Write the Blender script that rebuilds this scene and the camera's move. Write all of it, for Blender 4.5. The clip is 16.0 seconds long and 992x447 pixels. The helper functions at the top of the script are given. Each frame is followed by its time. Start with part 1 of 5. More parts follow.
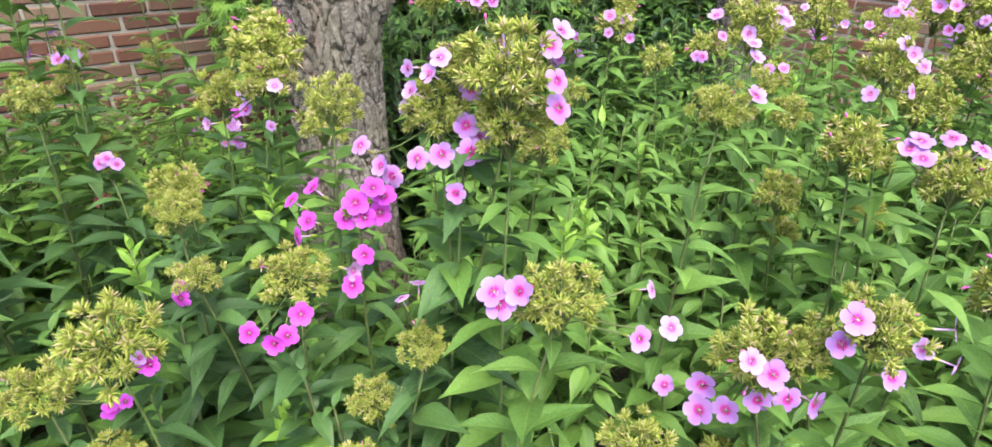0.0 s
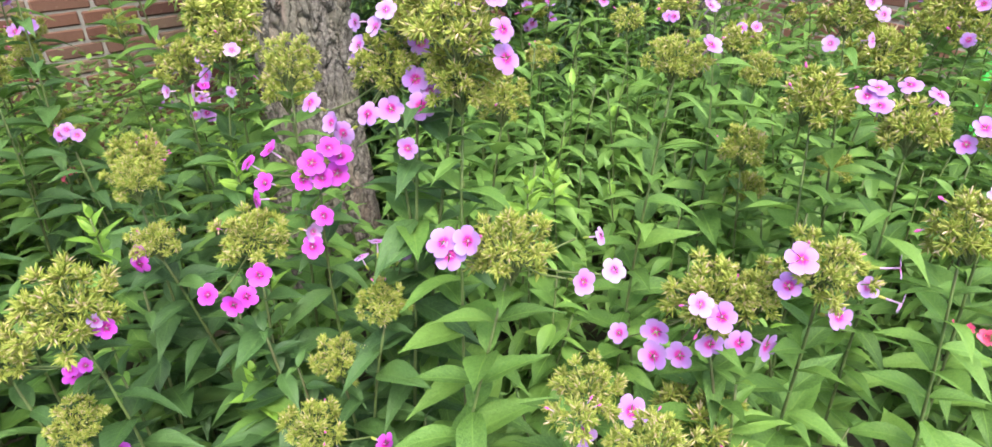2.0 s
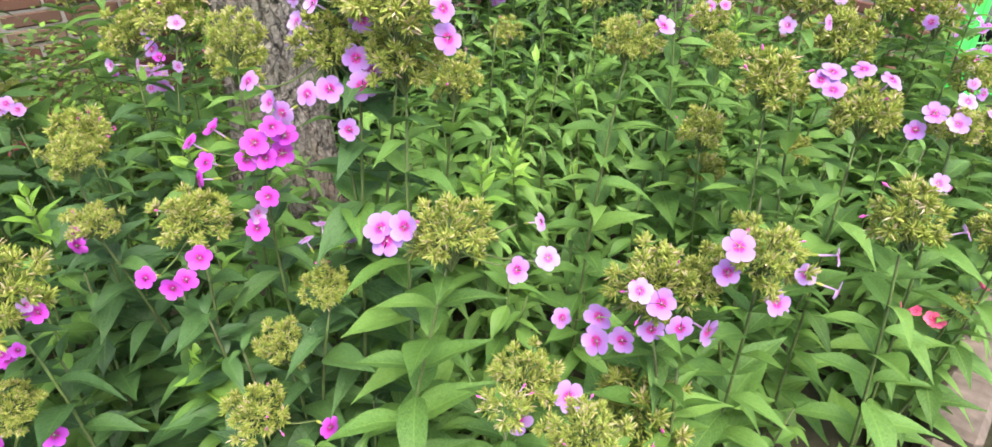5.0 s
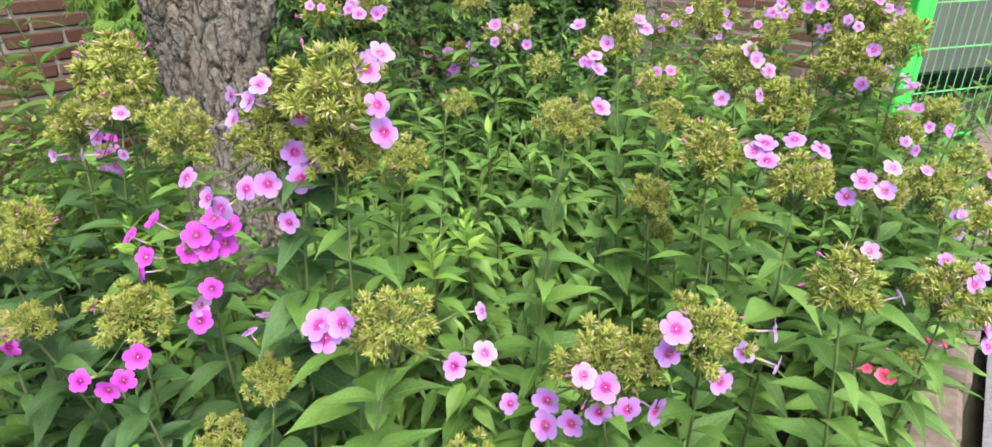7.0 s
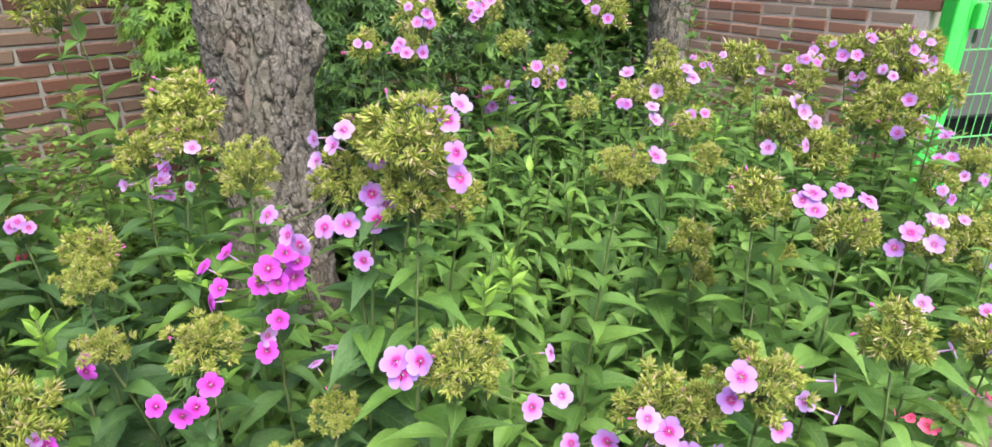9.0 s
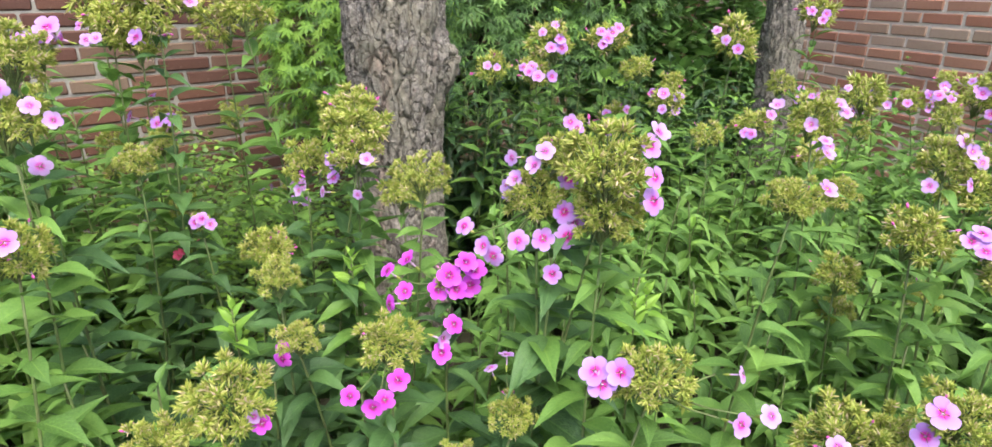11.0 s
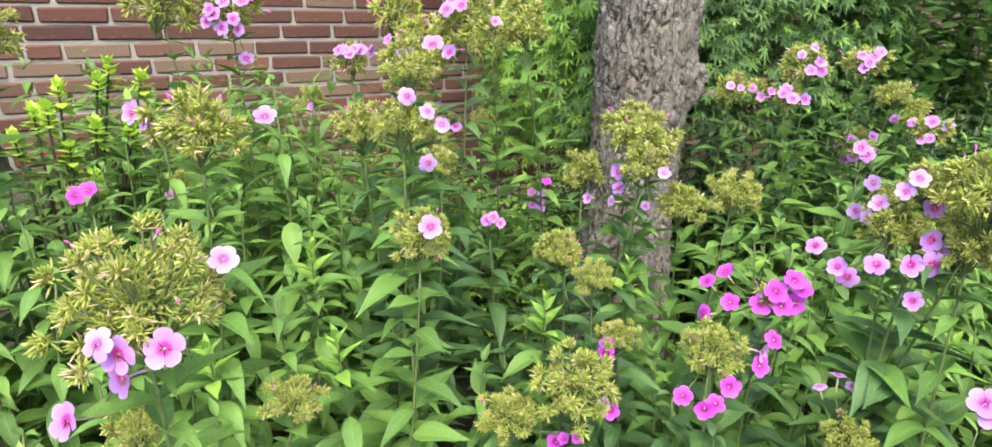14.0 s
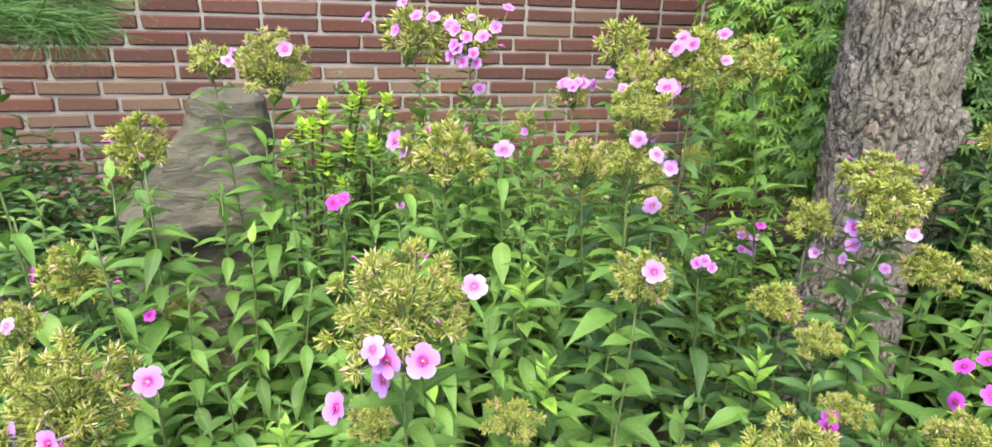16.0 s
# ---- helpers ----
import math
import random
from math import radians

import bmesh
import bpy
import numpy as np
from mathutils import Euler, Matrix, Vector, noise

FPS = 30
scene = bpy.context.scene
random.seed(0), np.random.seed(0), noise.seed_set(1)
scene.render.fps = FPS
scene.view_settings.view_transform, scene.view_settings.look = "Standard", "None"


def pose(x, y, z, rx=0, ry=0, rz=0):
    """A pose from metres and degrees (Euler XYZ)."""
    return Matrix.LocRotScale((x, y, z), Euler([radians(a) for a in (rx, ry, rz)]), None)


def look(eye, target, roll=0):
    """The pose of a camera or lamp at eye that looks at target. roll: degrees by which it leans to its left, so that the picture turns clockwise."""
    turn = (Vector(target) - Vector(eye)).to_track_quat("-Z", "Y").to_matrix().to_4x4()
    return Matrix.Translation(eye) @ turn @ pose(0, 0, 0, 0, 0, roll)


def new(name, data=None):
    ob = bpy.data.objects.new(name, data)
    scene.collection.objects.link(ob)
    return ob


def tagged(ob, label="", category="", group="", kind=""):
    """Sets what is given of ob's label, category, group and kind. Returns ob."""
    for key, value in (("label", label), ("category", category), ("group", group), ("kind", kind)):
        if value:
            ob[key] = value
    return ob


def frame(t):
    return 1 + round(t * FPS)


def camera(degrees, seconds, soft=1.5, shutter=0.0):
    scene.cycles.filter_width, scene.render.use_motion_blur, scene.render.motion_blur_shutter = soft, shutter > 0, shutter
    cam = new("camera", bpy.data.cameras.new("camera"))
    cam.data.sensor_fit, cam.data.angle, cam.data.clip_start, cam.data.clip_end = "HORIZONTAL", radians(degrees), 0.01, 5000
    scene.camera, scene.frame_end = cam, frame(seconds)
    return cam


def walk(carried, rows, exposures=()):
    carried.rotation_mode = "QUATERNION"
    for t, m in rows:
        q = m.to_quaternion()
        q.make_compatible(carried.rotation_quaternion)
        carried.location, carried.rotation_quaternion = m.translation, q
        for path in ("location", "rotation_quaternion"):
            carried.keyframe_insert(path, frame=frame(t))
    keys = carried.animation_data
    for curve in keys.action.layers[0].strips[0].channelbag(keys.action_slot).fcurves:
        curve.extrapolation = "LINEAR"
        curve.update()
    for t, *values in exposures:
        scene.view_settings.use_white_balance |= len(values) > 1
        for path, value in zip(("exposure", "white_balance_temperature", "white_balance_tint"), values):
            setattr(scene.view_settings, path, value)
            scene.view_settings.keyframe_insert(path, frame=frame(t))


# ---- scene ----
cam = camera(76.8, 16.0, 1.55)
PATH = [
    (0, (0.504, -0.343, 0.958), (1.836, 0.883, 0.109), -0.2),
    (0.5, (0.496, -0.359, 0.952), (1.835, 0.852, 0.091), -0.3),
    (1, (0.505, -0.363, 0.948), (1.838, 0.847, 0.077), -0.9),
    (1.5, (0.512, -0.369, 0.939), (1.841, 0.826, 0.039), -1.3),
    (2, (0.524, -0.382, 0.935), (1.847, 0.806, 0.018), -1.4),
    (2.5, (0.535, -0.391, 0.932), (1.848, 0.802, 0.008), -1.2),
    (3, (0.542, -0.401, 0.933), (1.862, 0.778, 0.001), -1.2),
    (3.5, (0.562, -0.412, 0.926), (1.868, 0.771, -0.019), -0.5),
    (4, (0.559, -0.403, 0.935), (1.874, 0.733, -0.055), 0.2),
    (6.3, (0.581, -0.417, 0.943), (1.936, 0.708, -0.004), -0.8),
    (6.5, (0.589, -0.427, 0.947), (1.968, 0.708, 0.046), -1.2),
    (7, (0.592, -0.422, 0.973), (2.036, 0.675, 0.129), -1.1),
    (7.5, (0.583, -0.43, 0.971), (2.044, 0.682, 0.179), -1.3),
    (8, (0.568, -0.411, 0.982), (2.048, 0.687, 0.206), -1.0),
    (8.2, (0.565, -0.405, 0.984), (2.049, 0.695, 0.217), -0.7),
    (10.3, (0.464, -0.329, 1.026), (1.845, 0.911, 0.279), 0.9),
    (10.5, (0.45, -0.315, 1.010), (1.831, 0.941, 0.289), 0.8),
    (11, (0.414, -0.302, 1.013), (1.752, 1.006, 0.306), 1.2),
    (11.5, (0.382, -0.285, 1.007), (1.677, 1.072, 0.314), 1.3),
    (12, (0.341, -0.266, 1.009), (1.584, 1.139, 0.315), 1.4),
    (12.5, (0.316, -0.255, 1.008), (1.524, 1.182, 0.318), 1.3),
    (13, (0.282, -0.226, 1.009), (1.441, 1.251, 0.319), 1.4),
    (13.5, (0.219, -0.189, 1.007), (1.313, 1.339, 0.324), 1.4),
    (14, (0.158, -0.168, 1.022), (1.195, 1.402, 0.343), 1.6),
    (14.5, (0.135, -0.158, 1.038), (1.034, 1.496, 0.362), 1.1),
    (15, (0.122, -0.169, 1.041), (0.868, 1.566, 0.382), 1.3),
    (15.5, (0.124, -0.161, 1.046), (0.731, 1.631, 0.398), 1.3),
    (16, (0.104, -0.158, 1.051), (0.622, 1.666, 0.417), 1.7),
]
walk(cam, [(t, look(eye, target, roll)) for t, eye, target, roll in PATH],
     exposures=[(0, 1.95), (4, 1.93), (6.5, 1.75), (8, 1.73), (10.5, 1.82), (12, 1.88), (13.5, 1.96), (16, 1.95)])


# ---- light ----
world = bpy.data.worlds.new("overcast_sky")
scene.world = world
world.use_nodes = True
wn = world.node_tree.nodes
sky = wn.new("ShaderNodeTexSky")
sky.sky_type, sky.sun_disc = "NISHITA", False
sky.sun_elevation, sky.sun_rotation = radians(58), radians(200)
sky.air_density, sky.dust_density = 1.0, 4.0
world.node_tree.links.new(sky.outputs[0], wn["Background"].inputs[0])
wn["Background"].inputs[1].default_value = 0.16
sun = new("sun", bpy.data.lights.new("sun", "SUN"))
sun.data.energy, sun.data.angle, sun.data.color = 1.4, radians(40), (1.0, 0.96, 0.9)
sun.matrix_world = look((-0.6, 0, 6), (0.7, 1.5, 2.2))

# ---- materials ----
def material(name, colour, rough=0.6, metal=0.0, spec=0.3):
    m = bpy.data.materials.new(name)
    m.use_nodes = True
    b = m.node_tree.nodes["Principled BSDF"]
    b.inputs["Base Color"].default_value = (*colour, 1)
    b.inputs["Roughness"].default_value = rough
    b.inputs["Metallic"].default_value = metal
    b.inputs["Specular IOR Level"].default_value = spec
    return m


class Nodes:
    """Short hand for building a node tree."""
    def __init__(self, m):
        self.t = m.node_tree
        self.b = self.t.nodes["Principled BSDF"]

    def add(self, kind, **values):
        n = self.t.nodes.new("ShaderNode" + kind)
        for k, v in values.items():
            n.inputs[k].default_value = v
        return n

    def link(self, a, b):
        self.t.links.new(a, b)

    def noise(self, scale, detail=4, coord=None, rough=0.55):
        n = self.add("TexNoise", Scale=scale, Detail=detail, Roughness=rough)
        if coord is not None:
            self.link(coord, n.inputs["Vector"])
        return n.outputs["Fac"]

    def coord(self, which="Object"):
        return self.add("TexCoord").outputs[which]

    def ramp(self, fac, stops):
        r = self.t.nodes.new("ShaderNodeValToRGB")
        while len(r.color_ramp.elements) < len(stops):
            r.color_ramp.elements.new(0.5)
        for e, (p, c) in zip(r.color_ramp.elements, stops):
            e.position, e.color = p, (*c, 1)
        self.link(fac, r.inputs[0])
        return r.outputs[0]

    def mix(self, fac, a, b, blend="MIX"):
        n = self.t.nodes.new("ShaderNodeMix")
        n.data_type, n.blend_type = "RGBA", blend
        for v, s in ((fac, n.inputs[0]), (a, n.inputs[6]), (b, n.inputs[7])):
            if isinstance(v, (int, float)):
                s.default_value = v
            elif isinstance(v, tuple):
                s.default_value = (*v, 1)
            else:
                self.link(v, s)
        return n.outputs[2]

    def maths(self, op, a, b=0.0):
        n = self.t.nodes.new("ShaderNodeMath")
        n.operation = op
        for v, s in ((a, n.inputs[0]), (b, n.inputs[1])):
            if isinstance(v, (int, float)):
                s.default_value = v
            else:
                self.link(v, s)
        return n.outputs[0]

    def bump(self, height, strength=0.3, distance=0.01):
        n = self.add("Bump", Strength=strength, Distance=distance)
        self.link(height, n.inputs["Height"])
        self.link(n.outputs[0], self.b.inputs["Normal"])

    def colour(self, socket):
        self.link(socket, self.b.inputs["Base Color"])

    def thin(self, colour, share):
        """Light shines through the blade by that share."""
        tr = self.t.nodes.new("ShaderNodeBsdfTranslucent")
        self.link(colour, tr.inputs[0])
        mx = self.t.nodes.new("ShaderNodeMixShader")
        mx.inputs[0].default_value = share
        self.link(self.b.outputs[0], mx.inputs[1])
        self.link(tr.outputs[0], mx.inputs[2])
        self.link(mx.outputs[0], self.t.nodes["Material Output"].inputs[0])

    def chance(self):
        """A number that differs from piece to piece."""
        a = self.t.nodes.new("ShaderNodeObjectInfo").outputs["Random"]
        b = self.t.nodes.new("ShaderNodeNewGeometry").outputs["Random Per Island"]
        return self.maths("FRACT", self.maths("ADD", a, b))


def leaf_material(name, dark, mid, light, rough=0.5, through_share=0.25, veins=9.0):
    m = material(name, mid, rough, 0, 0.36)
    n = Nodes(m)
    col = n.ramp(n.chance(), [(0.0, dark), (0.55, mid), (1.0, light)])
    patches = n.noise(35, 3, n.coord())
    col = n.mix(0.35, col, n.ramp(patches, [(0.3, dark), (0.7, light)]))
    uv = n.add("SeparateXYZ")
    n.link(n.coord("UV"), uv.inputs[0])
    across = n.maths("ABSOLUTE", n.maths("SUBTRACT", uv.outputs[0], 0.5))
    rib = n.maths("LESS_THAN", across, 0.025)
    side = n.maths("FRACT", n.maths("SUBTRACT", n.maths("MULTIPLY", uv.outputs[1], veins), n.maths("MULTIPLY", across, 5.0)))
    vein = n.maths("LESS_THAN", side, 0.12)
    col = n.mix(n.maths("MULTIPLY", n.maths("MAXIMUM", rib, n.maths("MULTIPLY", vein, 0.5)), 0.55), col, light)
    n.colour(col)
    n.bump(n.maths("SUBTRACT", patches, n.maths("MULTIPLY", n.maths("MAXIMUM", rib, vein), 0.7)), 0.45, 0.004)
    n.thin(n.mix(0.3, col, light), through_share)
    return m


LEAF = leaf_material("phlox_leaf", (0.042, 0.10, 0.021), (0.098, 0.212, 0.039), (0.175, 0.315, 0.062), 0.55, 0.34)
LEAF_DARK = leaf_material("dark_or_shaded_leaf", (0.02, 0.054, 0.018), (0.045, 0.108, 0.030), (0.09, 0.18, 0.046), 0.5, 0.24)
# green leaf darkened to carry the shade before the maple
LEAF_DEEP = leaf_material("shade_darkened_leaf", (0.012, 0.035, 0.014), (0.024, 0.062, 0.022), (0.05, 0.11, 0.03), 0.45, 0.15)
LEAF_LIME = leaf_material("young_or_lit_leaf", (0.13, 0.28, 0.04), (0.20, 0.37, 0.05), (0.28, 0.45, 0.075), 0.5, 0.35)
LEAF_FRESH = leaf_material("fresh_leaf", (0.26, 0.45, 0.04), (0.38, 0.58, 0.055), (0.52, 0.70, 0.09), 0.5, 0.4)
LEAF_MAPLE = leaf_material("maple_leaf", (0.045, 0.115, 0.03), (0.095, 0.205, 0.045), (0.17, 0.31, 0.07), 0.5, 0.3, 3.0)
LEAF_SMALL = leaf_material("small_shrub_leaf", (0.03, 0.08, 0.02), (0.07, 0.15, 0.03), (0.16, 0.26, 0.05), 0.5, 0.25, 4.0)
STEM = material("green_stem", (0.07, 0.11, 0.035), 0.6)
_n = Nodes(STEM)
_n.colour(_n.ramp(_n.noise(30, 3, _n.coord()), [(0.3, (0.06, 0.066, 0.026)), (0.7, (0.105, 0.16, 0.045))]))
TWIG = material("brown_twig", (0.05, 0.035, 0.025), 0.8)

CALYX = material("faded_calyx", (0.25, 0.27, 0.06), 0.65)
_n = Nodes(CALYX)
_c = _n.ramp(_n.chance(), [(0.0, (0.22, 0.30, 0.05)), (0.3, (0.325, 0.40, 0.07)), (0.72, (0.43, 0.465, 0.105)), (0.92, (0.52, 0.50, 0.19)), (1.0, (0.58, 0.47, 0.30))])
_n.colour(_c)
_n.thin(_c, 0.42)
DRY = material("dried_calyx", (0.50, 0.38, 0.26), 0.8)
BUD = material("pink_bud", (0.48, 0.08, 0.30), 0.5)
TUBE = material("petal_tube", (0.46, 0.30, 0.48), 0.5)


def petal_material(name, rim, body, eye):
    m = material(name, body, 0.55, 0, 0.2)
    n = Nodes(m)
    uv = n.add("SeparateXYZ")
    n.link(n.coord("UV"), uv.inputs[0])
    r = n.maths("ADD", uv.outputs[0], n.maths("MULTIPLY", n.maths("SUBTRACT", n.noise(220, 2, n.coord()), 0.5), 0.12))
    col = n.ramp(r, [(0.04, (0.55, 0.25, 0.25)), (0.09, eye), (0.26, eye), (0.44, body), (0.95, rim)])
    hue = n.ramp(n.chance(), [(0.0, (0.88, 0.80, 1.0)), (1.0, (1.0, 1.0, 1.0))])
    col = n.mix(1.0, col, hue, "MULTIPLY")
    n.colour(col)
    n.thin(col, 0.25)
    return m


PINK = petal_material("pink_petal", (0.385, 0.245, 0.50), (0.385, 0.165, 0.45), (0.45, 0.025, 0.23))
PALE = petal_material("pale_petal", (0.40, 0.29, 0.48), (0.40, 0.225, 0.45), (0.44, 0.07, 0.30))
MAGENTA = petal_material("magenta_petal", (0.46, 0.09, 0.50), (0.46, 0.05, 0.42), (0.34, 0.012, 0.19))
CORAL = petal_material("coral_petal", (0.80, 0.16, 0.26), (0.78, 0.11, 0.22), (0.60, 0.03, 0.12))

BRICK = material("red_brick", (0.3, 0.1, 0.06), 0.85)
_n = Nodes(BRICK)
_g = _n.noise(60, 5, _n.coord(), 0.7)
_c = _n.ramp(_n.chance(), [(0.0, (0.055, 0.027, 0.020)), (0.2, (0.088, 0.040, 0.027)), (0.5, (0.122, 0.058, 0.036)), (0.66, (0.105, 0.068, 0.046)), (0.88, (0.15, 0.113, 0.078)), (1.0, (0.08, 0.038, 0.027))])
_c = _n.mix(_n.maths("MULTIPLY", _g, 0.45), _c, (0.11, 0.052, 0.04))
_c = _n.mix(_n.maths("MULTIPLY", _n.maths("GREATER_THAN", _n.noise(38, 5, _n.coord(), 0.7), 0.62), 0.14), _c, (0.28, 0.22, 0.17))
_n.colour(_c)
_n.bump(_g, 0.5, 0.004)
BRICK_PALE = BRICK.copy()
BRICK_PALE.name = "pale_brick"
for _r in BRICK_PALE.node_tree.nodes:
    if _r.type == "VALTORGB":
        for _el, _col in zip(_r.color_ramp.elements, ((0.25, 0.13, 0.09), (0.37, 0.165, 0.105), (0.38, 0.21, 0.14), (0.35, 0.24, 0.17), (0.42, 0.32, 0.245), (0.30, 0.145, 0.10))):
            _el.color = (*_col, 1)
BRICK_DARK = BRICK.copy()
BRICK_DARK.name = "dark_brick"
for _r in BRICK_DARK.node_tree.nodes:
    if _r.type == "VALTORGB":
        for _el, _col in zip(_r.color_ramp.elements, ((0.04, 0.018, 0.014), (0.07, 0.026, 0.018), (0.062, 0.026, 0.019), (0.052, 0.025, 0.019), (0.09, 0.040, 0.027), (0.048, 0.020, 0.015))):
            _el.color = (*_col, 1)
MORTAR = material("grey_mortar", (0.42, 0.4, 0.37), 0.95)
_n = Nodes(MORTAR)
_g = _n.noise(120, 5, _n.coord(), 0.7)
_n.colour(_n.mix(_n.noise(5, 3, _n.coord()), _n.ramp(_g, [(0.3, (0.17, 0.16, 0.145)), (0.7, (0.27, 0.26, 0.235))]), (0.25, 0.24, 0.215)))
_n.bump(_g, 0.5, 0.003)
MORTAR_PALE = material("pale_mortar", (0.5, 0.44, 0.38), 0.95)
_n = Nodes(MORTAR_PALE)
_g = _n.noise(120, 5, _n.coord(), 0.7)
_n.colour(_n.ramp(_g, [(0.3, (0.46, 0.39, 0.33)), (0.7, (0.62, 0.54, 0.46))]))
_n.bump(_g, 0.5, 0.003)

BARK = material("plated_bark", (0.2, 0.16, 0.13), 0.9)
_n = Nodes(BARK)
_v = _n.add("Mapping", Scale=(1.0, 1.0, 0.16))
_n.link(_n.coord(), _v.inputs[0])
_w = _n.add("TexNoise", Scale=14.0, Detail=3.0)
_n.link(_n.coord(), _w.inputs["Vector"])
_bent = _n.mix(0.07, _v.outputs[0], _w.outputs["Color"])
_cell = _n.add("TexVoronoi", Scale=42.0)
_cell.feature = "DISTANCE_TO_EDGE"
_n.link(_bent, _cell.inputs["Vector"])
_gap = _cell.outputs["Distance"]
_f = _n.noise(110, 6, _n.coord(), 0.75)
_m = _n.noise(26, 4, _n.coord(), 0.6)
_c = _n.ramp(_f, [(0.34, (0.055, 0.048, 0.042)), (0.5, (0.14, 0.126, 0.112)), (0.66, (0.255, 0.235, 0.21))])
_c = _n.mix(_n.ramp(_n.noise(7, 4, _n.coord()), [(0.46, (0.0, 0.0, 0.0)), (0.60, (0.5, 0.5, 0.5))]), _c, (0.15, 0.141, 0.10))
_c = _n.mix(_n.ramp(_n.noise(13, 3, _bent), [(0.58, (0.0, 0.0, 0.0)), (0.66, (0.5, 0.5, 0.5))]), _c, (0.20, 0.14, 0.115))
_c = _n.mix(_n.ramp(_m, [(0.34, (0.4, 0.4, 0.4)), (0.47, (0.0, 0.0, 0.0))]), _c, (0.06, 0.05, 0.042))
_plate = _n.ramp(_gap, [(0.0, (0.3, 0.3, 0.3)), (0.02, (0.62, 0.62, 0.62)), (0.05, (0.95, 0.95, 0.95)), (0.12, (1.0, 1.0, 1.0))])
_c = _n.mix(_plate, (0.022, 0.018, 0.015), _c)
_n.colour(_c)
_h = _n.add("RGBToBW")
_n.link(_plate, _h.inputs[0])
_n.bump(_n.maths("ADD", _n.maths("MULTIPLY", _h.outputs[0], 1.0), _n.maths("ADD", _n.maths("MULTIPLY", _m, 0.3), _n.maths("MULTIPLY", _f, 0.7))), 0.9, 0.009)

SOIL = material("dark_soil", (0.04, 0.03, 0.02), 0.95)
_n = Nodes(SOIL)
_g = _n.noise(40, 6, _n.coord(), 0.7)
_n.colour(_n.mix(_n.noise(1.5, 3, _n.coord()), _n.ramp(_g, [(0.3, (0.018, 0.014, 0.010)), (0.7, (0.06, 0.045, 0.03))]), (0.045, 0.05, 0.022)))
_n.bump(_g, 0.8, 0.02)
ASPHALT = material("grey_asphalt", (0.07, 0.07, 0.075), 0.9)
_n = Nodes(ASPHALT)
_g = _n.noise(180, 4, _n.coord(), 0.7)
_n.colour(_n.ramp(_g, [(0.3, (0.09, 0.09, 0.095)), (0.7, (0.19, 0.185, 0.19))]))
_n.bump(_g, 0.6, 0.004)
ROCK = material("grey_rock", (0.2, 0.18, 0.16), 0.9)
_n = Nodes(ROCK)
_v = _n.add("Mapping", Scale=(1.0, 1.0, 3.0))
_n.link(_n.coord(), _v.inputs[0])
_g = _n.noise(9, 7, _v.outputs[0], 0.68)
_c = _n.ramp(_g, [(0.3, (0.03, 0.026, 0.020)), (0.5, (0.068, 0.06, 0.046)), (0.75, (0.125, 0.113, 0.09))])
_c = _n.mix(_n.maths("MULTIPLY", _n.noise(3, 3, _n.coord()), 0.5), _c, (0.10, 0.11, 0.07))
_n.colour(_c)
_n.bump(_g, 0.9, 0.03)
GREEN = material("green_paint", (0.03, 0.62, 0.08), 0.4, 0, 0.5)
_n = Nodes(GREEN)
_n.colour(_n.ramp(_n.noise(12, 4, _n.coord()), [(0.3, (0.035, 0.46, 0.06)), (0.7, (0.05, 0.56, 0.08))]))
WIRE = material("pale_green_wire", (0.13, 0.46, 0.15), 0.4)
PANEL = material("grey_panel", (0.3, 0.29, 0.27), 0.8)
_n = Nodes(PANEL)
_n.colour(_n.ramp(_n.noise(4, 5, _n.coord()), [(0.3, (0.075, 0.08, 0.073)), (0.7, (0.12, 0.125, 0.115))]))
STONE = material("edging_stone", (0.3, 0.24, 0.2), 0.9)
_n = Nodes(STONE)
_g = _n.noise(30, 5, _n.coord())
_n.colour(_n.ramp(_g, [(0.3, (0.07, 0.055, 0.045)), (0.7, (0.16, 0.125, 0.10))]))
_n.bump(_g, 0.5, 0.006)
NEEDLE = leaf_material("pine_needle", (0.02, 0.06, 0.015), (0.045, 0.12, 0.022), (0.10, 0.21, 0.04), 0.5, 0.1, 1.0)
STEEL = material("grey_steel", (0.12, 0.12, 0.13), 0.4, 0.8)


# ---- building helpers ----
rng = random.Random(7)


def part(name, data, parent, label="", mat=None):
    """Links a mesh (or a bmesh) as one part under its thing."""
    if isinstance(data, bmesh.types.BMesh):
        me = bpy.data.meshes.new(name)
        data.to_mesh(me)
        data.free()
        data = me
    if mat is not None and not data.materials:
        data.materials.append(mat)
    ob = new(name, data)
    ob.parent = parent
    return tagged(ob, label)


def thing(name, at, label, category, group="", kind=""):
    ob = new(name)
    ob.location = at
    ob.empty_display_size = 0.05
    return tagged(ob, label, category, group, kind)


def solid(name, mesh, label, category, group="", kind=""):
    return tagged(new(name, mesh), label, category, group, kind)


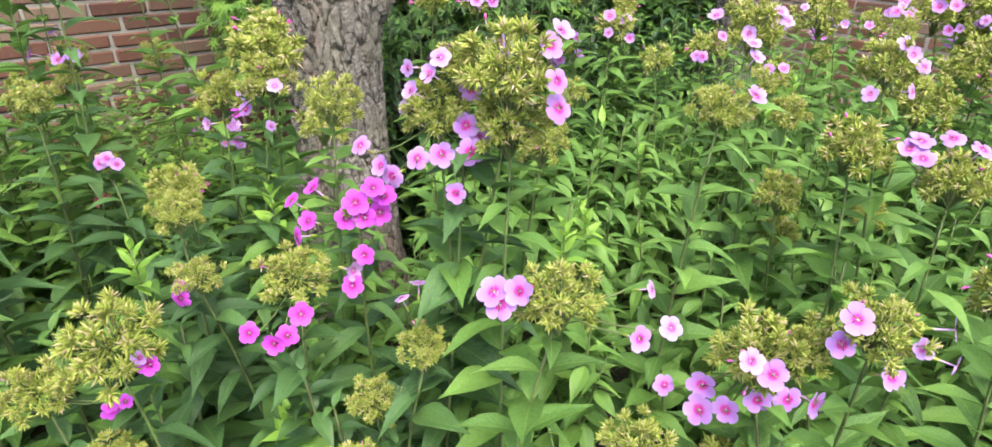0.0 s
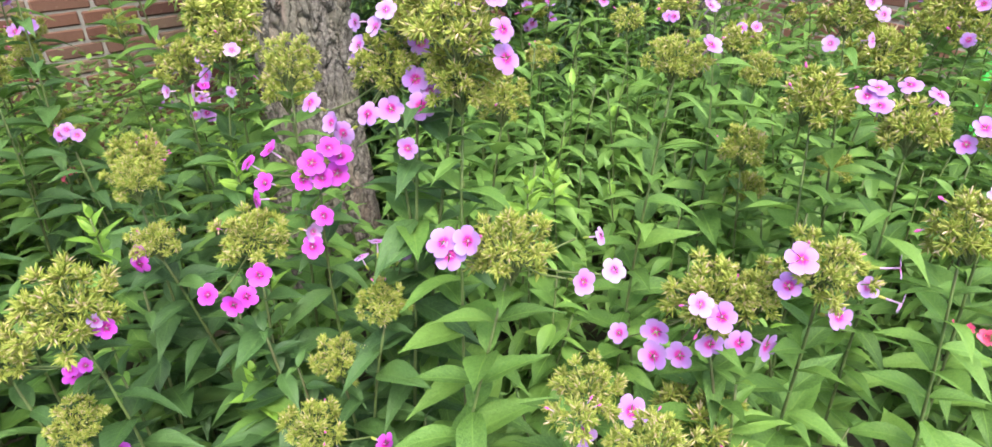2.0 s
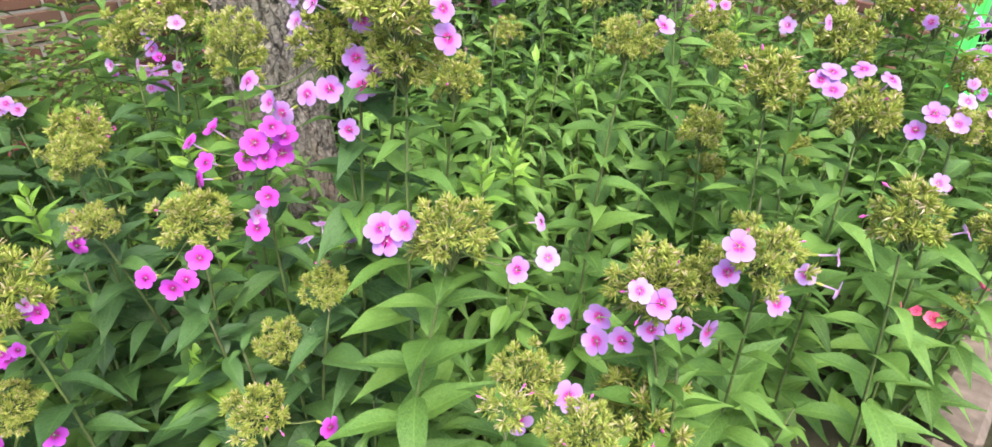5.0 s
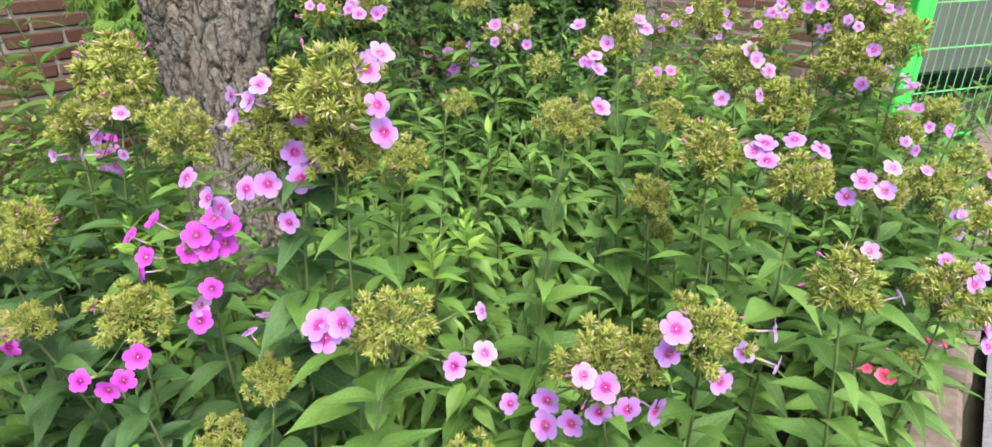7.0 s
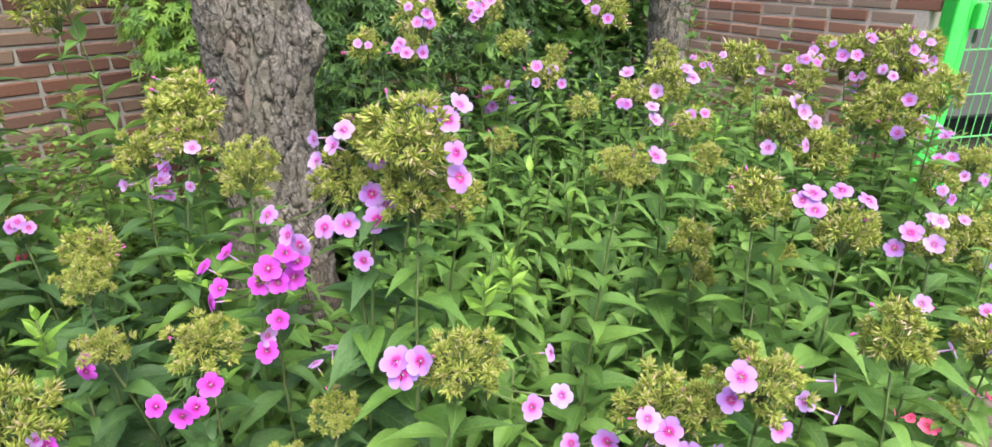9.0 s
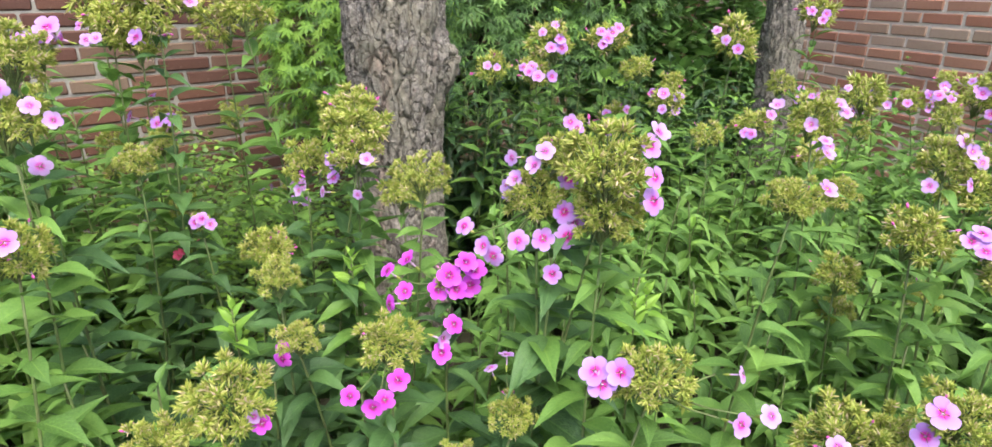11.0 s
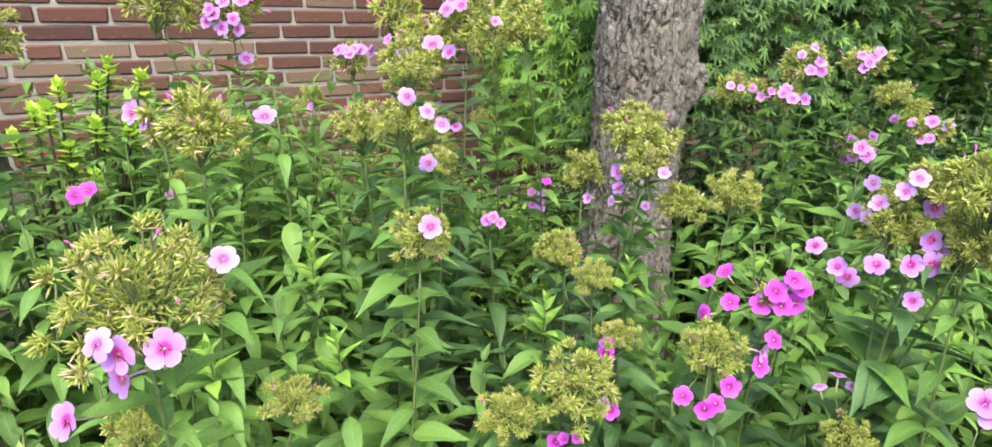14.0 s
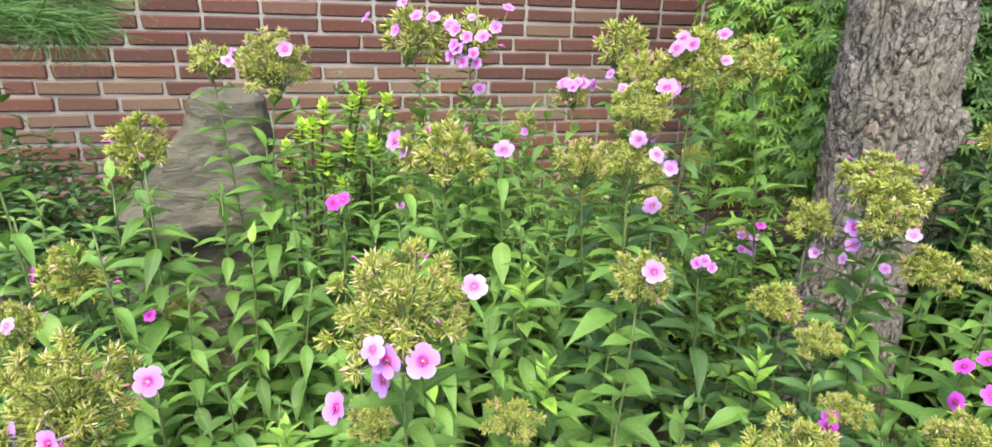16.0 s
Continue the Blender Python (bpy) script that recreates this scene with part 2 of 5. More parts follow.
def merged(name, sets, smooth=True):
    """One mesh from sets of (base, matrices, material); a base is (vertices, faces, uvs)."""
    vs, fs, uvs, mi = [], [], [], []
    at = 0
    mats = []
    for (bv, bf, bu), ms, mat in sets:
        if mat not in mats:
            mats.append(mat)
        k = mats.index(mat)
        h = np.c_[bv, np.ones(len(bv))]
        for m in ms:
            vs.append((h @ np.array(m).T)[:, :3])
            uvs.append(bu)
            fs.extend([tuple(i + at for i in f) for f in bf])
            mi.extend([k] * len(bf))
            at += len(bv)
    me = bpy.data.meshes.new(name)
    me.from_pydata(np.concatenate(vs).tolist(), [], fs)
    for mat in mats:
        me.materials.append(mat)
    me.polygons.foreach_set("material_index", mi)
    if smooth:
        me.polygons.foreach_set("use_smooth", [True] * len(fs))
    layer = me.uv_layers.new(name="UVMap")
    idx = np.empty(len(me.loops), dtype=np.int32)
    me.loops.foreach_get("vertex_index", idx)
    layer.data.foreach_set("uv", np.concatenate(uvs)[idx].astype(np.float32).ravel())
    me.update()
    return me


def tube(points, radii, sides=7):
    """A base: a tube along points, closed at its end."""
    pts = [Vector(p) for p in points]
    v, f, u = [], [], []
    side = Vector((1, 0, 0))
    for i, p in enumerate(pts):
        d = (pts[min(i + 1, len(pts) - 1)] - pts[max(i - 1, 0)]).normalized()
        a = d.cross(side)
        if a.length < 0.1:
            a = d.cross(Vector((0, 1, 0)))
        a.normalize()
        b = d.cross(a)
        for k in range(sides):
            w = 2 * math.pi * k / sides
            v.append(p + radii[i] * (math.cos(w) * a + math.sin(w) * b))
            u.append((k / sides, i / len(pts)))
    for i in range(len(pts) - 1):
        for k in range(sides):
            f.append((i * sides + k, i * sides + (k + 1) % sides, (i + 1) * sides + (k + 1) % sides, (i + 1) * sides + k))
    f.append(tuple((len(pts) - 1) * sides + k for k in range(sides)))
    return np.array(v), f, np.array(u)


ONE = [Matrix.Identity(4)]


def blade(width, droop, fold, rows=7, shape=0.42, wave=0.0, seed=0):
    """A base: a pointed leaf of length 1 along y, its upper face to z."""
    r = random.Random(seed)
    ph = r.uniform(0, 6)
    peak, lobe = 0.36, 1.3 * shape
    v, f, u = [], [], []
    for i in range(rows + 1):
        s = i / rows
        w = width * 0.5 * (s / peak) ** lobe * ((1 - s) / (1 - peak)) ** (lobe * (1 - peak) / peak) if 0 < s < 1 else 0.003
        y = s - 0.12 * abs(droop) * s * s
        z = -droop * s * s * 0.5 + 0.06 * s
        for c in (-1, -0.5, 0, 0.5, 1):
            v.append((c * w, y, z + fold * w * (1.5 * abs(c) - 0.75 * c * c) + abs(c) * wave * math.sin(9 * s + ph + 2 * c)))
            u.append((0.5 + 0.5 * c, s))
    for i in range(rows):
        for c in range(4):
            k = i * 5 + c
            f.append((k, k + 1, k + 6, k + 5))
    return np.array(v), f, np.array(u)


BLADES = [blade(0.35, 0.45, 0.55, 8, 0.66, 0.012, 1), blade(0.31, 0.8, 0.45, 8, 0.62, 0.016, 2), blade(0.38, 0.3, 0.6, 8, 0.7, 0.014, 3), blade(0.29, 1.05, 0.5, 8, 0.6, 0.014, 4)]
LEAVES = [merged("phlox_leaf", [(b, ONE, LEAF)]) for b in BLADES]
DARK_LEAVES = [merged("phlox_leaf", [(b, ONE, LEAF_DARK)]) for b in BLADES]


def leaf_pose(at, az, up, length, roll=0.0):
    """A leaf that leaves the stem at `at`, towards azimuth az, raised by `up` degrees."""
    return Matrix.Translation(at) @ Euler((0, 0, az)).to_matrix().to_4x4() @ Euler((radians(up), radians(roll), 0)).to_matrix().to_4x4() @ Matrix.Scale(length, 4)


def spindle(r, length, tip=0.15, sides=4):
    v, f, u = [], [], []
    rings = ((0.0, 0.45), (0.45, 1.0), (1.0, tip))
    for i, (z, k) in enumerate(rings):
        for j in range(sides):
            w = 2 * math.pi * j / sides
            v.append((r * k * math.cos(w), r * k * math.sin(w), z * length))
            u.append((j / sides, z))
    for i in range(len(rings) - 1):
        for j in range(sides):
            f.append((i * sides + j, i * sides + (j + 1) % sides, (i + 1) * sides + (j + 1) % sides, (i + 1) * sides + j))
    return np.array(v), f, np.array(u)


def aim(at, way, spin=0.0, size=1.0):
    """A matrix that puts z along way at a place."""
    return Matrix.Translation(at) @ Vector(way).to_track_quat("Z", "Y").to_matrix().to_4x4() @ Matrix.Rotation(spin, 4, "Z") @ Matrix.Scale(size, 4)


def any_way(r, low=-1.0, high=1.0):
    z = r.uniform(low, high)
    a = r.uniform(0, 2 * math.pi)
    q = math.sqrt(max(0, 1 - z * z))
    return Vector((q * math.cos(a), q * math.sin(a), z))


def seed_head_mesh(seed, wide=1.0, tall=0.85, buds=5, lobes=20, each=56, fine=0.8, faded=0.04):
    """A faded panicle, 1 across: round cymes of pointed calyces that burst outwards from branchlets."""
    r = random.Random(seed)
    cal, dry, bud, tubes, twigs = [], [], [], [], []
    reach = 0.125 * fine
    turn = r.uniform(0, 6)
    for s in range(lobes):
        z = 1.0 - 1.55 * (s + 0.5) / lobes
        q = math.sqrt(max(0.0, 1 - z * z))
        d = (Vector((q * math.cos(turn + s * 2.4), q * math.sin(turn + s * 2.4), z)) + any_way(r) * 0.28).normalized()
        out = (0.50 - reach) * r.uniform(0.62, 1.04)
        c = Vector((d.x * out * wide, d.y * out * wide, d.z * out * tall))
        twigs.append(tube([(0, 0, -0.40), c * 0.35 + Vector((0, 0, -0.18)), c], [0.012, 0.009, 0.006], 4))
        for k in range(int(each * r.uniform(0.75, 1.25))):
            w = (any_way(r) + d * 0.75 + Vector((0, 0, 0.2))).normalized()
            p = c + w * reach * r.uniform(0.05, 0.5) + any_way(r) * 0.025
            m = aim(p, w + any_way(r) * 0.2, r.uniform(0, 6), r.uniform(0.7, 1.2))
            (dry if r.random() < faded else cal).append(m)
    for k in range(int(lobes * each * 0.28)):
        d = any_way(r, -0.7, 1.0)
        q = 0.27 * r.random() ** 0.4
        cal.append(aim(Vector((d.x * q * wide, d.y * q * wide, d.z * q * tall)), d + any_way(r) * 0.7, r.uniform(0, 6), r.uniform(0.7, 1.1)))
    for k in range(buds):
        d = any_way(r, -0.1, 0.9)
        p = Vector((d.x * 0.40 * wide, d.y * 0.40 * wide, d.z * 0.40 * tall))
        w = d + any_way(r) * 0.4
        w.normalize()
        tubes.append(aim(p, w, 0, 0.6))
        bud.append(aim(p + w * 0.085 * fine, w, 0, r.uniform(0.7, 1.2)))
    sets = [(spindle(0.0185 * fine, reach, 0.12, 3), cal, CALYX), (spindle(0.014 * fine, reach * 1.1, 0.3), dry, DRY)]
    if buds:
        sets += [(spindle(0.012 * fine, 0.16 * fine, 0.8), tubes, TUBE), (spindle(0.026 * fine, 0.085 * fine, 0.2), bud, BUD)]
    sets += [(t, ONE, STEM) for t in twigs]
    return merged("seed_head", sets)


HEADS = [seed_head_mesh(11, 1.0, 0.85, 4), seed_head_mesh(12, 1.05, 1.0, 0, 22), seed_head_mesh(13, 0.95, 1.1, 5, 20), seed_head_mesh(14, 1.1, 0.8, 3, 22), seed_head_mesh(15, 1.0, 0.95, 0, 19), seed_head_mesh(16, 1.05, 0.9, 2, 21)]
SPARSE = [seed_head_mesh(21, 0.95, 0.9, 3, 9, 30, 1.05), seed_head_mesh(22, 1.0, 0.85, 4, 10, 30, 1.05)]
NEAR_HEADS = [seed_head_mesh(41, 1.0, 0.9, 3, 26, 64, 0.64), seed_head_mesh(42, 1.05, 1.0, 0, 26, 64, 0.64), seed_head_mesh(43, 0.97, 1.05, 4, 24, 66, 0.64), seed_head_mesh(44, 1.08, 0.85, 2, 28, 60, 0.64)]
FAR_HEADS = [seed_head_mesh(51, 1.0, 0.9, 3, 18, 24, 1.0), seed_head_mesh(52, 1.05, 1.0, 0, 18, 24, 1.0), seed_head_mesh(53, 0.95, 1.1, 4, 17, 24, 1.0), seed_head_mesh(54, 1.1, 0.8, 2, 19, 24, 1.0)]
DENSE = [seed_head_mesh(31, 1.0, 1.0, 8, 48, 70, 0.46, 0.09), seed_head_mesh(32, 1.05, 1.05, 6, 46, 72, 0.46, 0.09), seed_head_mesh(33, 1.0, 0.95, 7, 50, 70, 0.46, 0.09)]


def flower_mesh(mat, seed, cup=0.1, tube_len=0.9):
    """A five-petalled flower, 1 across, facing z, on its narrow tube."""
    r = random.Random(seed)
    v, f, u = [], [], []
    for p in range(5):
        a0 = 2 * math.pi * p / 5 + r.uniform(-0.06, 0.06)
        big = r.uniform(0.93, 1.05)
        tip = r.uniform(-0.05, 0.06)
        base = len(v)
        for i in range(6):
            s = i / 5
            rad = (0.05 + 0.45 * s) * big
            half = (0.12 + 0.57 * math.sin(math.pi * min(1.0, 0.16 + 0.60 * s)) ** 1.2) if s < 0.95 else 0.48
            for j in range(5):
                q = (j - 2) / 2
                notch = 0.022 * (1 - abs(q)) if i == 5 else 0.0
                rr = rad * (1 - 0.13 * q * q * s) - notch
                an = a0 + q * half
                z = cup * 0.5 * s * s + tip * s * s + 0.018 * math.sin(3 * q + p) * s + 0.012 * q * (1 if p % 2 else 1)
                v.append((rr * math.cos(an), rr * math.sin(an), z))
                u.append((rad * 2, 0.5 + 0.5 * q))
        for i in range(5):
            for j in range(4):
                k = base + i * 5 + j
                f.append((k, k + 1, k + 6, k + 5))
    petals = (np.array(v), f, np.array(u))
    neck = tube([(0, 0, -tube_len), (0.02, 0, -tube_len * 0.5), (0, 0, -0.02)], [0.045, 0.04, 0.03], 6)
    calyx = tube([(0, 0, -tube_len - 0.12), (0, 0, -tube_len + 0.1), (0, 0, -tube_len + 0.28)], [0.03, 0.075, 0.05], 5)
    return merged("flower", [(petals, ONE, mat), (neck, ONE, TUBE), (calyx, ONE, CALYX)])


FLOWERS = {"pink": [flower_mesh(PINK, s, c) for s, c in ((1, 0.1), (2, -0.12), (3, 0.2))],
           "pale": [flower_mesh(PALE, s, c) for s, c in ((4, 0.05), (5, -0.15), (6, 0.2))],
           "magenta": [flower_mesh(MAGENTA, s, c) for s, c in ((7, 0.1), (8, -0.12), (9, 0.2))],
           "coral": [flower_mesh(CORAL, s, c) for s, c in ((10, 0.3), (11, 0.45))]}

# ---- the ground ----
def ground_height(x, y):
    return 0.03 * noise.noise(Vector((x * 1.7, y * 1.7, 0))) + 0.012 * noise.noise(Vector((x * 7, y * 7, 3)))


def ground_sheet():
    """One sheet, fine in the bed and coarse towards the horizon."""
    edges = sorted(set([-400, -150, -60, -25, -12, -6, -4] + [x * 0.12 - 3 for x in range(76)] + [7, 9, 13, 25, 60, 150, 400]))
    v = [(x, y, ground_height(x, y) - 0.02) for y in edges for x in edges]
    n = len(edges)
    f = [(j * n + i, j * n + i + 1, (j + 1) * n + i + 1, (j + 1) * n + i) for j in range(n - 1) for i in range(n - 1)]
    me = bpy.data.meshes.new("ground")
    me.from_pydata(v, [], f)
    me.materials.append(SOIL)
    me.polygons.foreach_set("use_smooth", [True] * len(f))
    return me


ground = solid("ground", ground_sheet(), "dark bare soil of the flower bed", "soil", kind="structure")

# ---- brick walls ----
def block(sx, sy, sz, bevel=0.004, seed=0, rough=0.002):
    """A bevelled block with slightly uneven corners, x to sx, y from 0 back to sy."""
    bm = bmesh.new()
    bmesh.ops.create_cube(bm, size=1)
    r = random.Random(seed)
    for v in bm.verts:
        v.co = Vector(((v.co.x + 0.5) * sx + r.uniform(-rough, rough), (v.co.y + 0.5) * sy + 0.2 * r.uniform(-rough, rough), (v.co.z + 0.5) * sz + 0.5 * r.uniform(-rough, rough)))
    bmesh.ops.bevel(bm, geom=bm.edges[:], offset=bevel, segments=1, affect="EDGES")
    return bm


def brick_meshes(sx, sy, sz, n, name):
    out = []
    for k in range(n):
        me = bpy.data.meshes.new(name)
        bm = block(sx, sy, sz, 0.006, k, 0.0045)
        bm.to_mesh(me)
        bm.free()
        me.materials.append(BRICK)
        out.append(me)
    return out


STRETCHERS = brick_meshes(0.208, 0.05, 0.051, 9, "brick")
HALVES = brick_meshes(0.098, 0.05, 0.05, 3, "half_brick")
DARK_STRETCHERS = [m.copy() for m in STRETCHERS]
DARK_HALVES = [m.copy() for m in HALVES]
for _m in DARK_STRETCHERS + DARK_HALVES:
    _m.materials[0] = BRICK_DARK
PALE_STRETCHERS = [m.copy() for m in STRETCHERS]
PALE_HALVES = [m.copy() for m in HALVES]
for _m in PALE_STRETCHERS + PALE_HALVES:
    _m.materials[0] = BRICK_PALE
COURSE = 0.0625


def brick_wall(name, start, way, length, height, near, label, dark_from=9.0, phase=0.0, pale=False):
    """A wall along `way` from start; near = (a0, a1, z0, z1) is the stretch whose bricks are parts of their own."""
    way = Vector((*way, 0)).normalized()
    back = Vector((-way.y, way.x, 0))
    turn = Matrix((( way.x, back.x, 0, start[0]), (way.y, back.y, 0, start[1]), (0, 0, 1, 0), (0, 0, 0, 1)))
    bm = bmesh.new()
    bmesh.ops.create_cube(bm, size=1)
    for v in bm.verts:
        v.co = Vector(((v.co.x + 0.5) * length, (0.0055 if pale else 0.008) + (v.co.y + 0.5) * 0.2, (v.co.z + 0.5) * (height + 0.3) - 0.3))
    bmesh.ops.subdivide_edges(bm, edges=bm.edges[:], cuts=3, use_grid_fill=True)
    me = bpy.data.meshes.new(name)
    bm.to_mesh(me)
    bm.free()
    me.materials.append(MORTAR_PALE if pale else MORTAR)
    wall = solid(name, me, label, "wall", kind="structure")
    wall.matrix_world = turn
    r = random.Random(len(name) + int(length * 10))
    far = []
    far_half = []
    dark = []
    for c in range(int((height - phase) / COURSE) + 6):
        z = phase + (c - 4) * COURSE
        if z < -0.1 or z > height - 0.05:
            continue
        a = -r.choice((0.0, 0.11, 0.055, 0.165))
        while a < length - 0.05:
            half = r.random() < 0.06
            w = 0.11 if half else 0.22
            if a > -0.02 and a + w < length + 0.08:
                m = Matrix.Translation((a, r.uniform(-0.002, 0.003), z + r.uniform(-0.0015, 0.0015)))
                if near[0] < a < near[1] and near[2] < z < near[3]:
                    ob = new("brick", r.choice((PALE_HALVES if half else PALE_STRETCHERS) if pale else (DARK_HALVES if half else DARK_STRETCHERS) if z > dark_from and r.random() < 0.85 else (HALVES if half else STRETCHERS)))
                    ob.parent = wall
                    ob.matrix_local = m
                else:
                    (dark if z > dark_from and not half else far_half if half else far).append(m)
            a += w
    def base(me):
        return np.array([v.co for v in me.vertices]), [tuple(p.vertices) for p in me.polygons], np.zeros((len(me.vertices), 2))
    body = BRICK_PALE if pale else BRICK
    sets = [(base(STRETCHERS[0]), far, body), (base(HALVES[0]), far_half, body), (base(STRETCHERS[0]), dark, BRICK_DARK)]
    rest = part("brickwork", merged("brickwork", [s for s in sets if s[1]], False), wall)
    tagged(rest, kind="stuff")
    return wall


# ---- trees ----
def trunk_mesh(name, points, radii, burl=None, sides=200, fine=(0.25, 1.3, 0.0045)):
    """A trunk along a bent axis: bark of long scaly plates between deep furrows, closest where fine = (z0, z1, step)."""
    pts = [Vector(p) for p in points]
    zs, z = [], pts[0].z
    while z < pts[-1].z:
        zs.append(z)
        z += fine[2] if fine[0] < z < fine[1] else 0.03
    v, f = [], []
    for z in zs:
        k = max(i for i in range(len(pts) - 1) if pts[i].z <= z)
        a = (z - pts[k].z) / (pts[k + 1].z - pts[k].z)
        p = pts[k].lerp(pts[k + 1], a)
        rad = radii[k] * (1 - a) + radii[k + 1] * a
        for j in range(sides):
            w = 2 * math.pi * j / sides
            d = Vector((math.cos(w), math.sin(w), 0))
            e = d * rad
            q = Vector((e.x * 17, e.y * 17, z * 1.5))
            bend = noise.noise_vector(Vector((e.x * 22, e.y * 22, z * 13))) * 0.35
            dist, cells = noise.voronoi(Vector((e.x * 38, e.y * 38, z * 7.0)) + bend)
            gap = min(1.0, (dist[1] - dist[0]) / 0.11)
            own = noise.cell(cells[0] * 7.3)
            small, bits = noise.voronoi(Vector((e.x * 75, e.y * 75, z * 34)) + bend * 2)
            flake = noise.cell(bits[0] * 5.1)
            rr = rad * (1 + 0.035 * noise.noise(q)) - 0.014 * (1 - gap) ** 1.5 + 0.005 * own * gap + 0.0026 * flake + 0.0018 * noise.noise(e * 160 + Vector((0, 0, z * 90)))
            pos = p + d * rr
            if burl:
                b = (pos - Vector(burl[0])).length / burl[1]
                if b < 1:
                    pos += d * burl[2] * (1 - b * b) * (1 + 0.6 * flake)
            v.append(pos)
    for i in range(len(zs) - 1):
        for j in range(sides):
            f.append((i * sides + j, i * sides + (j + 1) % sides, (i + 1) * sides + (j + 1) % sides, (i + 1) * sides + j))
    f.append(tuple((len(zs) - 1) * sides + j for j in range(sides)))
    me = bpy.data.meshes.new(name)
    me.from_pydata(v, [], f)
    me.materials.append(BARK)
    me.polygons.foreach_set("use_smooth", [True] * len(f))
    return me


# ---- phlox ----
def stem_points(base, top, bend, n=9):
    b, t = Vector(base), Vector(top)
    mid = b.lerp(t, 0.5) + Vector(bend)
    return [b * (1 - s) ** 2 + mid * 2 * s * (1 - s) + t * s * s for s in (i / (n - 1) for i in range(n))]


FACE = Vector((-0.75, -0.66, 0)).normalized()      # towards the path
SIDE = Vector((0.66, -0.75, 0)).normalized()       # to the right as one looks from the path
PHLOX_LABEL = {"pink": "garden phlox with a faded seed head and pink flowers", "pale": "garden phlox with a faded seed head and pale lilac-pink flowers",
               "magenta": "garden phlox with bright magenta flowers and faded calyces", "coral": "garden phlox with a few coral red flowers",
               "": "garden phlox with a faded yellow-green seed head"}


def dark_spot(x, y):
    """Where the phlox leaves of the bed get the darker green."""
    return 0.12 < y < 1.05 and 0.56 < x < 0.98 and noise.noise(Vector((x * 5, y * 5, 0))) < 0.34


